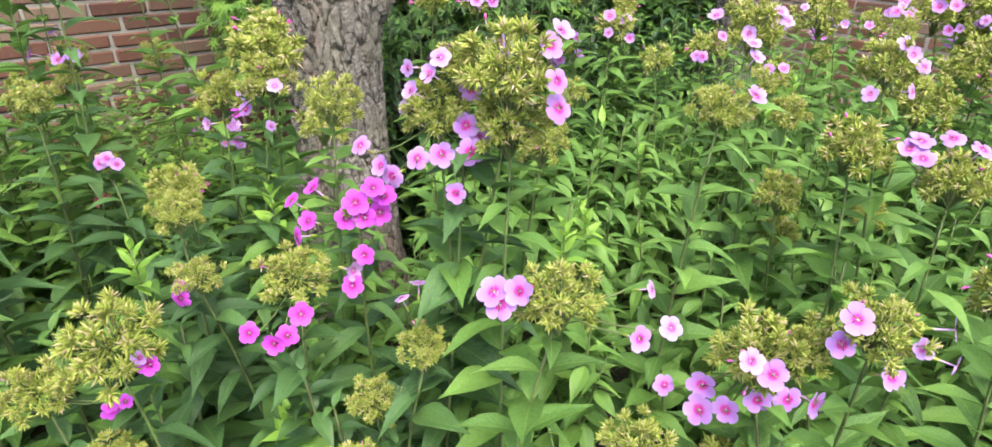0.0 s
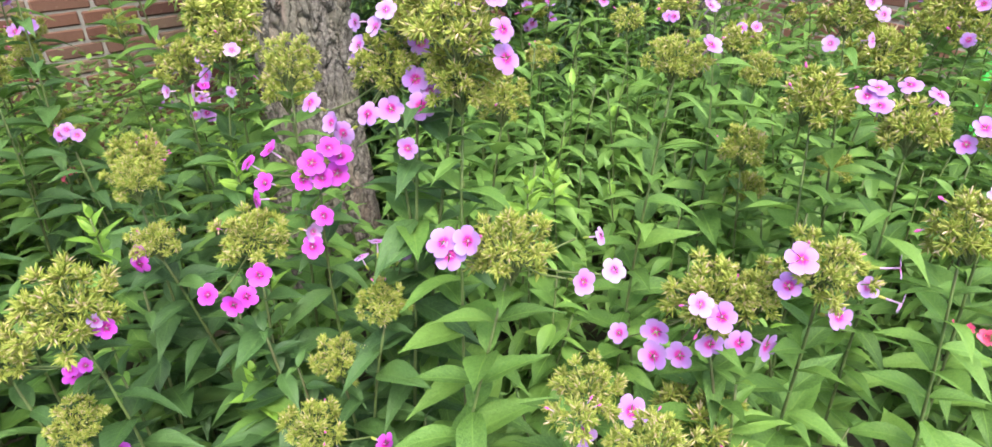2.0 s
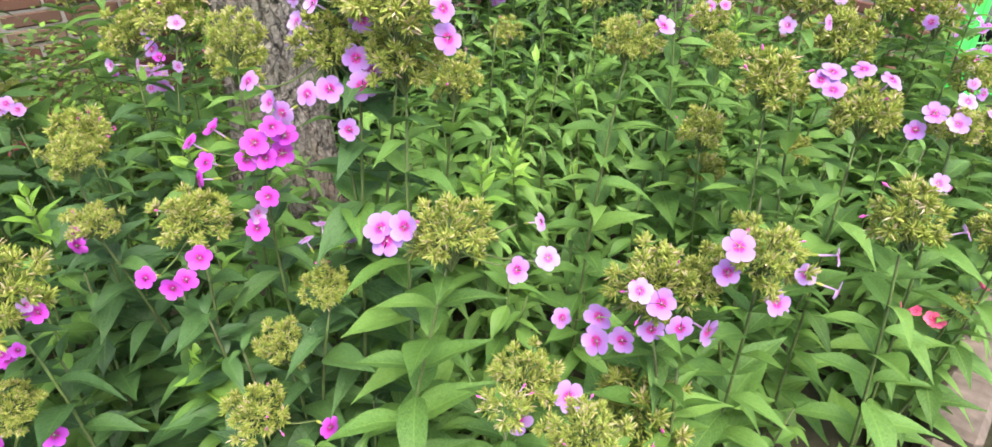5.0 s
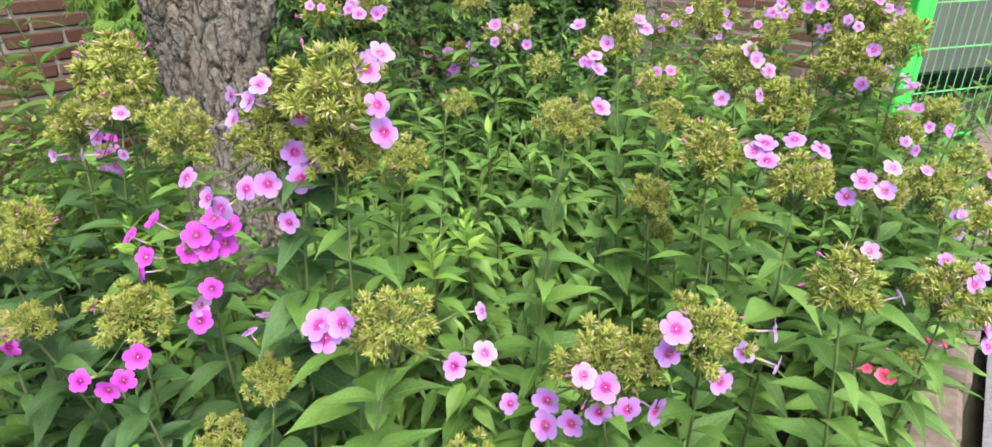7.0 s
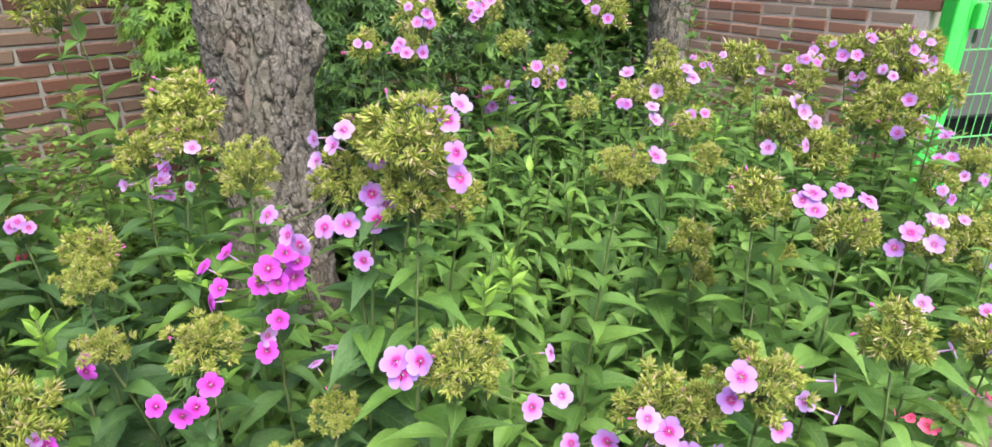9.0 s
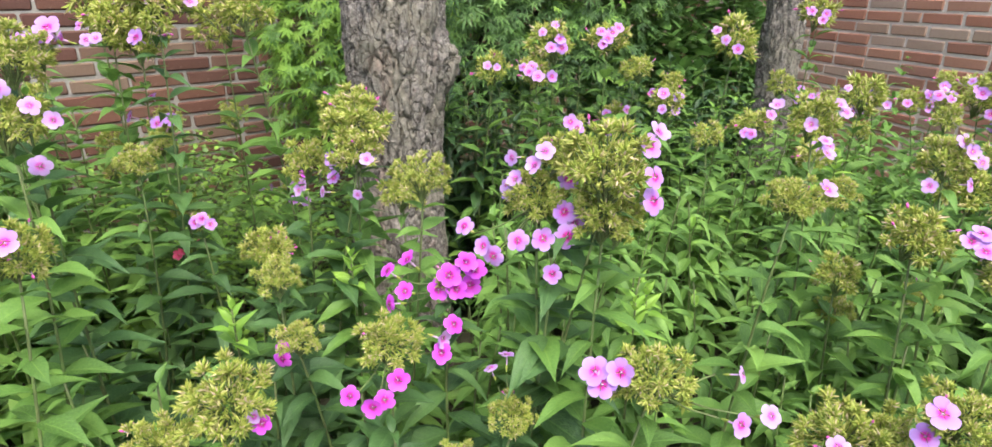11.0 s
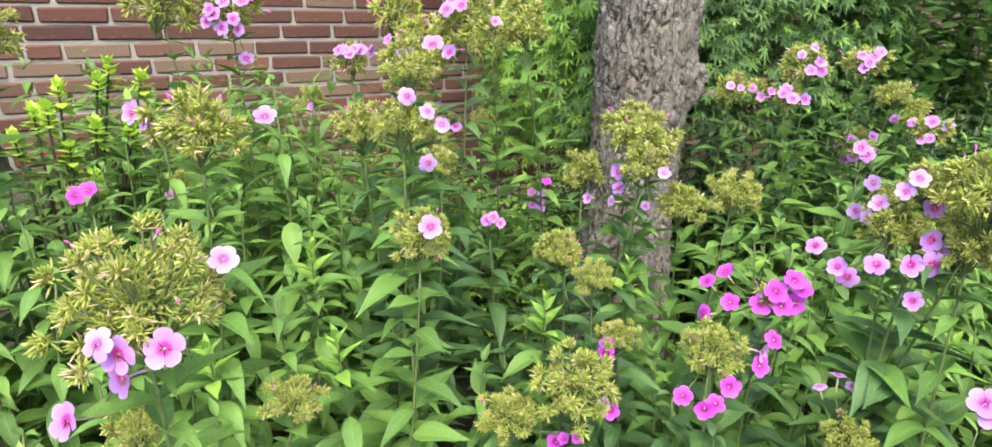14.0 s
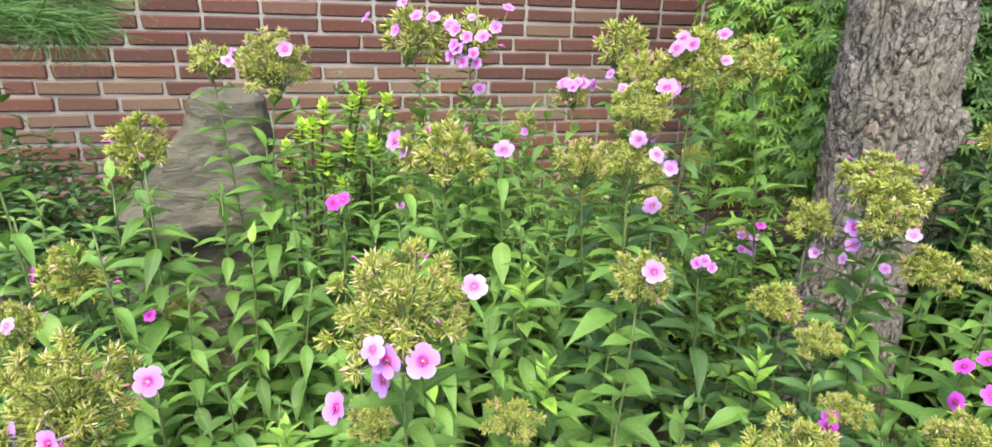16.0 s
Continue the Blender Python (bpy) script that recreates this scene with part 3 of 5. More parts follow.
def phlox(head, size, colour="", flowers=(), scatter=0, style=None, face=None, f_size=0.0305, leafy=1.0, seed=None, leaf_scale=1.0, spots_at=()):
    """A phlox stem: head centre, head width, colour of flowers, flowers as (right, up, near) in cm from the head's centre, spots_at as places."""
    r = random.Random(seed if seed is not None else int(abs(head[0] * 917 + head[1] * 613 + head[2] * 331) * 10))
    c = Vector(head)
    size = min(size * 1.15, 0.16)
    base = Vector((c.x + r.uniform(-0.10, 0.12), c.y + r.uniform(-0.06, 0.12), 0))
    base.z = ground_height(base.x, base.y) - 0.03
    plant = thing("phlox", base, PHLOX_LABEL[colour if (flowers or scatter or spots_at) else ""], "flower", "phlox of the bed")
    foot = c - Vector((0, 0, size * 0.30)) - base
    line = stem_points((0, 0, 0), foot, (r.uniform(-0.06, 0.06), r.uniform(-0.06, 0.06), 0.02))
    part("stem", merged("stem", [(tube(line, [0.0028 - 0.0012 * i / 8 for i in range(9)], 6), ONE, STEM)]), plant)
    # leaves in crossed pairs
    h = foot.length
    n = max(4, int(h * 0.77 / 0.035 * leafy))
    az = r.uniform(0, 3)
    for i in range(n):
        s = 0.20 + 0.77 * i / (n - 1)
        k = s * 8
        p = line[int(k)].lerp(line[min(8, int(k) + 1)], k - int(k))
        az += math.pi / 2 + r.uniform(-0.25, 0.25)
        length = (0.108 - 0.050 * max(0, s - 0.72) / 0.28) * r.uniform(0.78, 1.12) * leaf_scale
        for side in (0, math.pi):
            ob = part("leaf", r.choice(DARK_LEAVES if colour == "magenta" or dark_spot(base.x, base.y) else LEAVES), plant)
            ob.matrix_local = leaf_pose(p, az + side + r.uniform(-0.15, 0.15), r.uniform(5, 40) - 18 * (1 - s), length * r.uniform(0.85, 1.1), r.uniform(-14, 14))
    # head
    way_off = (Vector((c.x, c.y)) - Vector((0.35, -0.3))).length
    mesh = r.choice(style or (SPARSE if size < 0.06 else FAR_HEADS if way_off > 1.55 else DENSE if size > 0.15 else NEAR_HEADS if way_off < 1.0 else HEADS))
    hd = part("seed_head", mesh, plant, "faded yellow-green calyces")
    hd.matrix_local = Matrix.Translation(c - base) @ Euler((r.uniform(-0.25, 0.25), r.uniform(-0.25, 0.25), r.uniform(0, 6))).to_matrix().to_4x4() @ Matrix.Scale(size, 4)
    # flowers
    fd = Vector(face).normalized() if face else FACE
    sd = Vector((-fd.y, fd.x, 0)) if face else SIDE
    spots = list(flowers)
    for place in spots_at:
        o = Vector(place[:3]) - c
        spots.append((100 * o.dot(sd), 100 * o.z, 100 * o.dot(fd), *place[3:]))
    for k in range(scatter):
        a, q = r.uniform(0, 6.28), size * 50 * r.uniform(0.55, 1.1)
        w = q * math.sin(a) * 0.8
        spots.append((q * math.cos(a), w, 100 * math.sqrt(max(0.0, (size * 0.5) ** 2 - (q / 100) ** 2)) + 0.8))
    for spot in spots:
        p = sd * (spot[0] / 100) + Vector((0, 0, spot[1] / 100)) + fd * (spot[2] / 100)
        col = spot[3] if len(spot) > 3 else colour
        far = min(1.0, p.length / (size * 0.7))
        radial = Vector((p.x, p.y, max(p.z, -0.2 * p.length))).normalized()
        way = (fd * (1.1 - 0.35 * far) + radial * (0.2 + 0.4 * far) + Vector((0, 0, 0.55)) + any_way(r) * 0.32).normalized()
        if col == "pale" and p.length > size * 0.55:
            way = (radial * 0.8 + fd * 0.6 + Vector((0, 0, 0.5)) + any_way(r) * 0.4).normalized()
        ob = part("flower", r.choice(FLOWERS[col]), plant)
        small = 0.86 if col == "pale" else 1.15 if col == "magenta" else 1.04
        ob.matrix_local = aim(c - base + p, way, r.uniform(0, 6), f_size * small * r.uniform(0.9, 1.1) * (0.85 if p.length > size * 0.8 else 1))
        end = c - base + p - way * f_size * 0.95
        root = c - base + p * 0.12 + Vector((0, 0, -size * 0.12))
        if (end - root).length > 0.02:
            part("flower_stalk", merged("flower_stalk", [(tube([root, root.lerp(end, 0.55) + Vector((0, 0, -0.004)), end], [0.0014, 0.0011, 0.0010], 4), ONE, STEM)]), plant)
    return plant


def shoot_mesh(seed, height, lime=0.0, mat=LEAF, leaf=0.093):
    r = random.Random(seed)
    ms = {0: [], 1: [], 2: [], 3: []}
    young = []
    az = r.uniform(0, 6)
    line = stem_points((0, 0, 0), (r.uniform(-0.05, 0.05), r.uniform(-0.05, 0.05), height), (0.02, 0.02, 0))
    n = int(height / 0.033)
    for i in range(n):
        s = 0.12 + 0.88 * i / (n - 1)
        k = min(7.999, s * 8)
        p = line[int(k)].lerp(line[int(k) + 1], k - int(k))
        az += math.pi / 2 + r.uniform(-0.3, 0.3)
        length = leaf * (1.05 - 0.6 * max(0, s - 0.6) / 0.4) * r.uniform(0.75, 1.2)
        for side in (0, math.pi):
            up = r.uniform(-34, 22) + 46 * max(0, s - 0.72) / 0.28
            m = leaf_pose(p, az + side + r.uniform(-0.2, 0.2), up, length, r.uniform(-15, 15))
            if s > 0.88 and r.random() < lime:
                young.append(m)
            else:
                ms[r.randrange(4)].append(m)
    sets = [(BLADES[k], v, mat) for k, v in ms.items() if v]
    if young:
        sets.append((BLADES[0], young, LEAF_LIME))
    stem = merged("stem", [(tube(line, [0.0032 - 0.0016 * i / 8 for i in range(9)], 5), ONE, STEM)])
    return merged("foliage", sets), stem


SHOOTS = [shoot_mesh(40 + k, h, lime) for k, (h, lime) in enumerate(((0.30, 0.0), (0.36, 0.0), (0.40, 0.4), (0.44, 0.0), (0.50, 0.0), (0.55, 0.3), (0.60, 0.0), (0.66, 0.4), (0.58, 0.0), (0.70, 0.0)))]
DARK_SHOOTS = [shoot_mesh(60 + k, h, 0.0, LEAF_DARK) for k, h in enumerate((0.30, 0.36, 0.40, 0.44, 0.48))]

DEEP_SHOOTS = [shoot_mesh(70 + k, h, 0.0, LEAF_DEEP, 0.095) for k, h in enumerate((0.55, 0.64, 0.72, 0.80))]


def shoot(x, y, kind, turn, scale=1.0, dark=False):
    z = ground_height(x, y) - 0.03
    ob = thing("phlox_shoot", (x, y, z), "dark green leafy phlox shoot without flowers" if dark else "leafy green phlox shoot without flowers", "plant", "leafy shoots of the bed")
    ob.rotation_euler = (0, 0, turn)
    ob.scale = (scale, scale, scale)
    fol, stem = (DARK_SHOOTS if dark else SHOOTS)[kind]
    part("stem", stem, ob)
    part("foliage", fol, ob)
    return ob


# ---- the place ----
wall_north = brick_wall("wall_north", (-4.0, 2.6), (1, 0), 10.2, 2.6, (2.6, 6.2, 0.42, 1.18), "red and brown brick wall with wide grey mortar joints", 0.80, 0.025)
wall_east = brick_wall("wall_east", (5.506, 2.922), (-0.4695, -0.8829), 3.40, 2.6, (0.9, 3.4, 0.3, 1.05), "red brick wall with grey mortar beside the gate", 9.0, 0.01, True)


def bed_edge(x):
    return 0.30 - 0.88 * x if x < 1.02 else -0.60


def pavement_mesh():
    xs = [-9, -6, -4, -3, -2.2, -1.6] + [-1.2 + 0.2 * i for i in range(32)] + [6, 8, 12]
    v, f = [], []
    for x in xs:
        for k in range(9):
            y = bed_edge(max(x, -2.5)) - 0.02 - 0.35 * k
            v.append((x, y, 0.03 - 0.004 * k + 0.004 * noise.noise(Vector((x * 3, y * 3, 0)))))
    for i in range(len(xs) - 1):
        for k in range(8):
            a = i * 9 + k
            f.append((a, a + 1, a + 10, a + 9))
    me = bpy.data.meshes.new("pavement")
    me.from_pydata(v, [], f)
    me.materials.append(ASPHALT)
    return me


pavement = solid("pavement", pavement_mesh(), "worn grey asphalt path beside the flower bed", "path", kind="structure")
edging = thing("bed_edging", (1.0, -0.58, 0), "low edging of weathered brown stones", "edging", kind="structure")
EDGE_STONES = []
for k in range(3):
    me = bpy.data.meshes.new("stone")
    bm = block(0.19, 0.09, 0.12, 0.012, 60 + k, 0.008)
    bm.to_mesh(me)
    bm.free()
    me.materials.append(STONE)
    EDGE_STONES.append(me)
for k in range(17):
    ob = part("stone", rng.choice(EDGE_STONES), edging)
    ob.matrix_local = pose(0.06 + 0.2 * k, rng.uniform(-0.015, 0.015), -0.04 + rng.uniform(-0.01, 0.01), rng.uniform(-3, 3), rng.uniform(-2, 2), rng.uniform(-4, 4))

# the trees
pine = thing("pine_tree", (1.405, 1.035, 0), "tree trunk with furrowed grey-brown plated bark and a burl", "tree")
part("trunk", trunk_mesh("trunk", [(-0.03, 0.0, -0.1), (-0.025, -0.01, 0.2), (0.0, 0.0, 0.5), (0.0, 0.0, 0.9), (0.02, 0.02, 1.8), (0.05, 0.05, 3.2)], [0.185, 0.145, 0.118, 0.126, 0.122, 0.10], ((0.10, -0.09, 0.83), 0.085, 0.022)), pine)
pine2 = thing("pine_tree", (2.93, 0.66, 0), "slim tree trunk with rough grey bark", "tree")
part("trunk", trunk_mesh("trunk", [(-0.02, 0, -0.1), (0, 0, 0.5), (0.03, 0.02, 1.2), (0.1, 0.06, 3.0)], [0.10, 0.075, 0.07, 0.06], sides=80, fine=(0.5, 1.25, 0.009)), pine2)


def shading_crown(tree, limbs, seed, tufts=26):
    """Unseen limbs with tufts of needles, added high over the bed to shade it."""
    r = random.Random(seed)
    needle = blade(0.022, 0.3, 0.2, rows=3, shape=0.5)
    for a, e in limbs:
        a, e = Vector(a), Vector(e)
        limb = part("limb", merged("limb", [(tube([a, a.lerp(e, 0.5) + Vector((0, 0, 0.08)), e], [0.03, 0.02, 0.008], 7), ONE, BARK)]), tree)
        ms = []
        for k in range(tufts):
            c = a.lerp(e, r.uniform(0.35, 1.05)) + any_way(r) * r.uniform(0.05, 0.38) + Vector((0, 0, 0.05))
            for q in range(24):
                ms.append(leaf_pose(c + any_way(r) * 0.02, r.uniform(0, 6.28), r.uniform(-40, 70), r.uniform(0.09, 0.15), r.uniform(-60, 60)))
        part("needles", merged("needles", [(needle, ms, NEEDLE)]), limb)


# out-of-view crowns, added to shade the right part of the maple
shading_crown(pine2, [((0.03, 0.02, 1.35), (-0.65, 0.25, 1.62)), ((0.04, 0.02, 1.45), (-0.25, 0.65, 1.7)), ((0.04, 0.02, 1.5), (-0.6, -0.2, 1.75)), ((0.05, 0.03, 1.7), (-0.95, 0.35, 1.95)), ((0.06, 0.04, 1.9), (-0.3, 0.75, 2.1)), ((0.07, 0.04, 2.2), (-0.75, 0.05, 2.35)), ((0.08, 0.05, 2.5), (0.4, 0.5, 2.7)), ((0.08, 0.05, 2.4), (-0.4, -0.45, 2.6)), ((0.1, 0.06, 2.9), (-0.2, 0.1, 3.3))], 3)
shading_crown(pine, [((0.02, 0.02, 2.1), (0.75, 0.0, 2.3)), ((0.02, 0.02, 2.2), (0.95, 0.35, 2.4)), ((0.02, 0.02, 2.3), (0.7, -0.35, 2.45)), ((0.02, 0.02, 2.35), (1.2, 0.1, 2.5)), ((0.02, 0.02, 2.5), (0.6, 0.5, 2.8)), ((0.03, 0.03, 2.7), (-0.2, 0.75, 2.9)), ((0.03, 0.03, 2.9), (0.5, -0.3, 3.1)), ((0.05, 0.05, 3.1), (-0.1, 0.2, 3.6))], 4, 60)


def maple_leaf_base():
    """A palmate leaf with seven narrow lobes, 1 across, tip towards y."""
    v, f, u = [(0, 0, 0)], [], [(0.5, 0.0)]
    for k, (deg, length, wide) in enumerate(((-128, 0.27, 0.034), (-82, 0.44, 0.056), (-40, 0.56, 0.066), (0, 0.62, 0.07), (40, 0.56, 0.066), (82, 0.44, 0.056), (128, 0.27, 0.034))):
        d = Vector((math.sin(radians(deg)), math.cos(radians(deg)), 0))
        n = Vector((d.y, -d.x, 0))
        i = len(v)
        for p, q in ((d * length * 0.46 - n * wide, 0.02), (d * length * 0.42, 0.035), (d * length * 0.46 + n * wide, 0.02), (d * length, -0.10 * length)):
            v.append((p.x, p.y, q))
        u += [(0.4, 0.4), (0.5, 0.4), (0.6, 0.4), (0.5, 1.0)]
        f += [(0, i + 1, i), (0, i + 2, i + 1), (i, i + 1, i + 3), (i + 1, i + 2, i + 3)]
    return np.array([tuple(p) for p in v]), f, np.array(u)


def maple():
    """A Japanese maple: thin bent limbs and layered sprays of leaves."""
    r = random.Random(91)
    tree = thing("japanese_maple", (2.2, 1.75, 0), "bushy Japanese maple, green palmate leaves coloured lighter on the lit side, darker in shade", "tree")
    o = Vector(tree.location)
    clumps = [((1.90, 1.92, 0.85), (0.38, 0.40, 0.66), 4600), ((2.10, 1.52, 0.92), (0.46, 0.36, 0.60), 2900), ((2.55, 1.38, 0.98), (0.46, 0.34, 0.56), 3600), ((2.25, 1.75, 1.45), (0.6, 0.42, 0.35), 1200)]
    limbs = [tube([(0, 0, -0.1), (0.02, -0.02, 0.25), (0.0, 0.0, 0.5)], [0.035, 0.03, 0.024], 8)]
    ms, bright, deep = [], [], []
    for c, rad, n in clumps:
        c = Vector(c)
        for k in range(7):
            w = any_way(r, -0.3, 1.0)
            e = c - o + Vector((w.x * rad[0], w.y * rad[1], w.z * rad[2])) * 0.8
            m = (c - o) * 0.6 + Vector((0, 0, 0.15))
            limbs.append(tube([(0, 0, 0.4), m.lerp(e, 0.25), m.lerp(e, 0.7) + any_way(r) * 0.04, e], [0.014, 0.01, 0.006, 0.003], 5))
        for k in range(n):
            w = any_way(r, -0.75, 1.0)
            s = 0.72 + 0.36 * r.random() + 0.2 * noise.noise(w * 3 + c)
            p = c - o + Vector((w.x * rad[0], w.y * rad[1], w.z * rad[2])) * s
            out = math.atan2(w.y, w.x) - math.pi / 2 + r.uniform(-0.7, 0.7)
            m = leaf_pose(p, out, r.uniform(-75, -15), r.uniform(0.058, 0.09), r.uniform(-30, 30))
            # lit left side put into lime leaves, shaded right side into dark ones
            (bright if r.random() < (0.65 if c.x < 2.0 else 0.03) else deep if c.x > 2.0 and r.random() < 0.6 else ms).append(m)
    base = maple_leaf_base()
    for t in limbs:
        part("limb", merged("limb", [(t, ONE, TWIG)]), tree)
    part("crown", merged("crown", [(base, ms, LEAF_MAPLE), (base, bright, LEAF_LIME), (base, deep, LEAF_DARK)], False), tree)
    return tree


maple()


def shrub(name, at, rad, n, leaf, mat, label, lime=0.0, seed=1, stems=9):
    """A low bush: thin stems and a cloud of small leaves with gaps."""
    r = random.Random(seed)
    bush = thing(name, at, label, "shrub")
    twigs, ms, young = [], [], []
    for k in range(stems):
        w = any_way(r, 0.1, 1.0)
        e = Vector((w.x * rad[0], w.y * rad[1], w.z * rad[2])) * 0.95
        twigs.append((tube([(w.x * 0.03, w.y * 0.03, -0.05), e * 0.5 + any_way(r) * 0.04, e], [0.006, 0.004, 0.002], 5), ONE, TWIG))
    sprays = [any_way(r, 0.0, 1.0) for k in range(max(12, n // 28))]
    for k in range(n):
        d = sprays[k % len(sprays)]
        c = Vector((d.x * rad[0], d.y * rad[1], d.z * rad[2])) * (0.55 + 0.45 * ((k * 7919) % 97) / 97)
        p = c + any_way(r) * min(rad) * 0.24 * r.random() ** 0.5
        p.z = max(p.z, 0.01)
        m = leaf_pose(p, r.uniform(0, 6.28), r.uniform(-25, 50), leaf * r.uniform(0.7, 1.25), r.uniform(-30, 30))
        (young if r.random() < lime else ms).append(m)
    for t in twigs:
        part("stem", merged("stem", [t]), bush)
    sets = [(blade(0.55, 0.2, 0.2, rows=4, shape=0.7), ms, mat)]
    if young:
        sets.append((blade(0.55, 0.2, 0.2, rows=4, shape=0.7), young, LEAF_LIME))
    part("foliage", merged("foliage", sets), bush)
    return bush


shrub("low_shrub", (1.04, 1.40, 0), (0.42, 0.32, 0.42), 5200, 0.028, LEAF_SMALL, "low shrub with many small yellow-green leaves", 0.42, 3, 14)
shrub("low_shrub", (1.48, 1.62, 0), (0.30, 0.26, 0.42), 2400, 0.03, LEAF_SMALL, "low shrub with small leaves below the maple", 0.3, 12)
shrub("low_shrub", (1.75, 1.25, 0), (0.25, 0.25, 0.42), 1100, 0.028, LEAF_DEEP, "low shrub with green leaves darkened for deep shade", 0.0, 4)
shrub("low_shrub", (2.55, 0.62, 0), (0.22, 0.2, 0.72), 900, 0.026, LEAF_SMALL, "low shrub with yellow-green leaves at the foot of a tree", 0.45, 5)
shrub("low_shrub", (1.08, 1.92, 0), (0.48, 0.36, 0.52), 5000, 0.030, LEAF_SMALL, "low shrub with small green leaves before the wall", 0.25, 6, 14)
shrub("clipped_shrub", (-0.85, 1.95, 0), (0.50, 0.38, 0.66), 9500, 0.034, LEAF_DARK, "dense dark green shrub with small leaves beside the boulder", 0.0, 7, 20)
shrub("clipped_shrub", (-0.62, 1.45, 0), (0.32, 0.28, 0.50), 4200, 0.032, LEAF_DARK, "dense dark green shrub with small leaves", 0.0, 8, 14)
shrub("tall_shrub", (2.95, 1.28, 0), (0.38, 0.30, 1.5), 5000, 0.075, LEAF_MAPLE, "tall shrub with narrow green leaves in the corner", 0.0, 31, 18)
shrub("tall_shrub", (3.32, 1.02, 0), (0.26, 0.26, 1.3), 3000, 0.07, LEAF_MAPLE, "tall shrub with green leaves beside a slim tree", 0.0, 32, 14)
shrub("low_shrub", (3.0, 0.16, 0), (0.32, 0.3, 0.45), 1500, 0.03, LEAF_SMALL, "low shrub with small green leaves below the brick wall", 0.1, 9)


def lime_shrub():
    """Upright stems that end in rosettes of fresh leaves."""
    r = random.Random(17)
    bush = thing("young_shrub", (0.05, 1.6, 0), "upright shrub with fresh lime-green rosettes of leaves", "shrub")
    tips = [(0.06, 0.02, 0.80), (0.14, 0.03, 0.81), (0.17, 0.05, 0.845), (0.235, 0.04, 0.815), (0.03, -0.02, 0.755), (-0.04, -0.03, 0.70), (0.12, -0.02, 0.715), (0.06, -0.04, 0.67), (0.19, 0.0, 0.70), (0.10, -0.06, 0.60), (0.0, 0.05, 0.74)]
    for t in tips:
        e = Vector(t)
        part("stem", merged("stem", [(tube([(t[0] * 0.4, t[1] * 0.4, -0.05), e * 0.55, e], [0.006, 0.004, 0.0025], 5), ONE, TWIG)]), bush)
        ms = [leaf_pose(e + Vector((0, 0, -0.012 * (k // 5))), k * 2.4, r.uniform(20, 60) - 18 * (k // 5), r.uniform(0.024, 0.036)) for k in range(22)]
        low = [leaf_pose(e * (0.93 - 0.05 * (k // 3)), k * 2.1, r.uniform(-5, 35), r.uniform(0.05, 0.075)) for k in range(13)]
        part("rosette", merged("rosette", [(blade(0.72, -0.3, 0.3, rows=5, shape=0.7), ms, LEAF_FRESH)]), bush, "fresh lime-green rosette")
        part("foliage", merged("foliage", [(blade(0.45, 0.4, 0.3, rows=5, shape=0.65), low, LEAF)]), bush)
    return bush


lime_shrub()


def boulder(at, size, seed, label, turn=0.0, flats=16):
    """A weathered rock: a lump cut by uneven planes, with ledges and pitted faces."""
    r = random.Random(seed)
    bm = bmesh.new()
    bmesh.ops.create_icosphere(bm, subdivisions=6, radius=1.0)
    planes = [(any_way(r, -0.3, 1.0), r.uniform(0.55, 0.85)) for k in range(flats)] + [(Vector((0.1, -0.1, 1)).normalized(), 0.8)]
    for v in bm.verts:
        p = v.co.copy()
        for n, d in planes:
            over = p.dot(n) - d
            if over > 0:
                p -= n * over * 0.92
        q = Vector((p.x * 2.2 + seed, p.y * 2.2, p.z * 5.0))
        ledge = 0.06 * noise.noise(Vector((math.floor(p.z * 4 + noise.noise(q * 0.5)) * 2.3, p.x, p.y)))
        v.co = p * (1 + 0.10 * noise.noise(q * 0.6) + ledge + 0.05 * abs(noise.noise(q * 1.7)) + 0.02 * noise.noise(q * 5))
    for v in bm.verts:
        v.co = Vector((v.co.x * size[0], v.co.y * size[1], (v.co.z + 0.75) * size[2]))
    me = bpy.data.meshes.new("boulder")
    bm.to_mesh(me)
    bm.free()
    me.materials.append(ROCK)
    ob = solid("boulder", me, label, "rock", "boulders before the wall")
    ob.location, ob.rotation_euler = at, (0, 0, turn)
    return ob


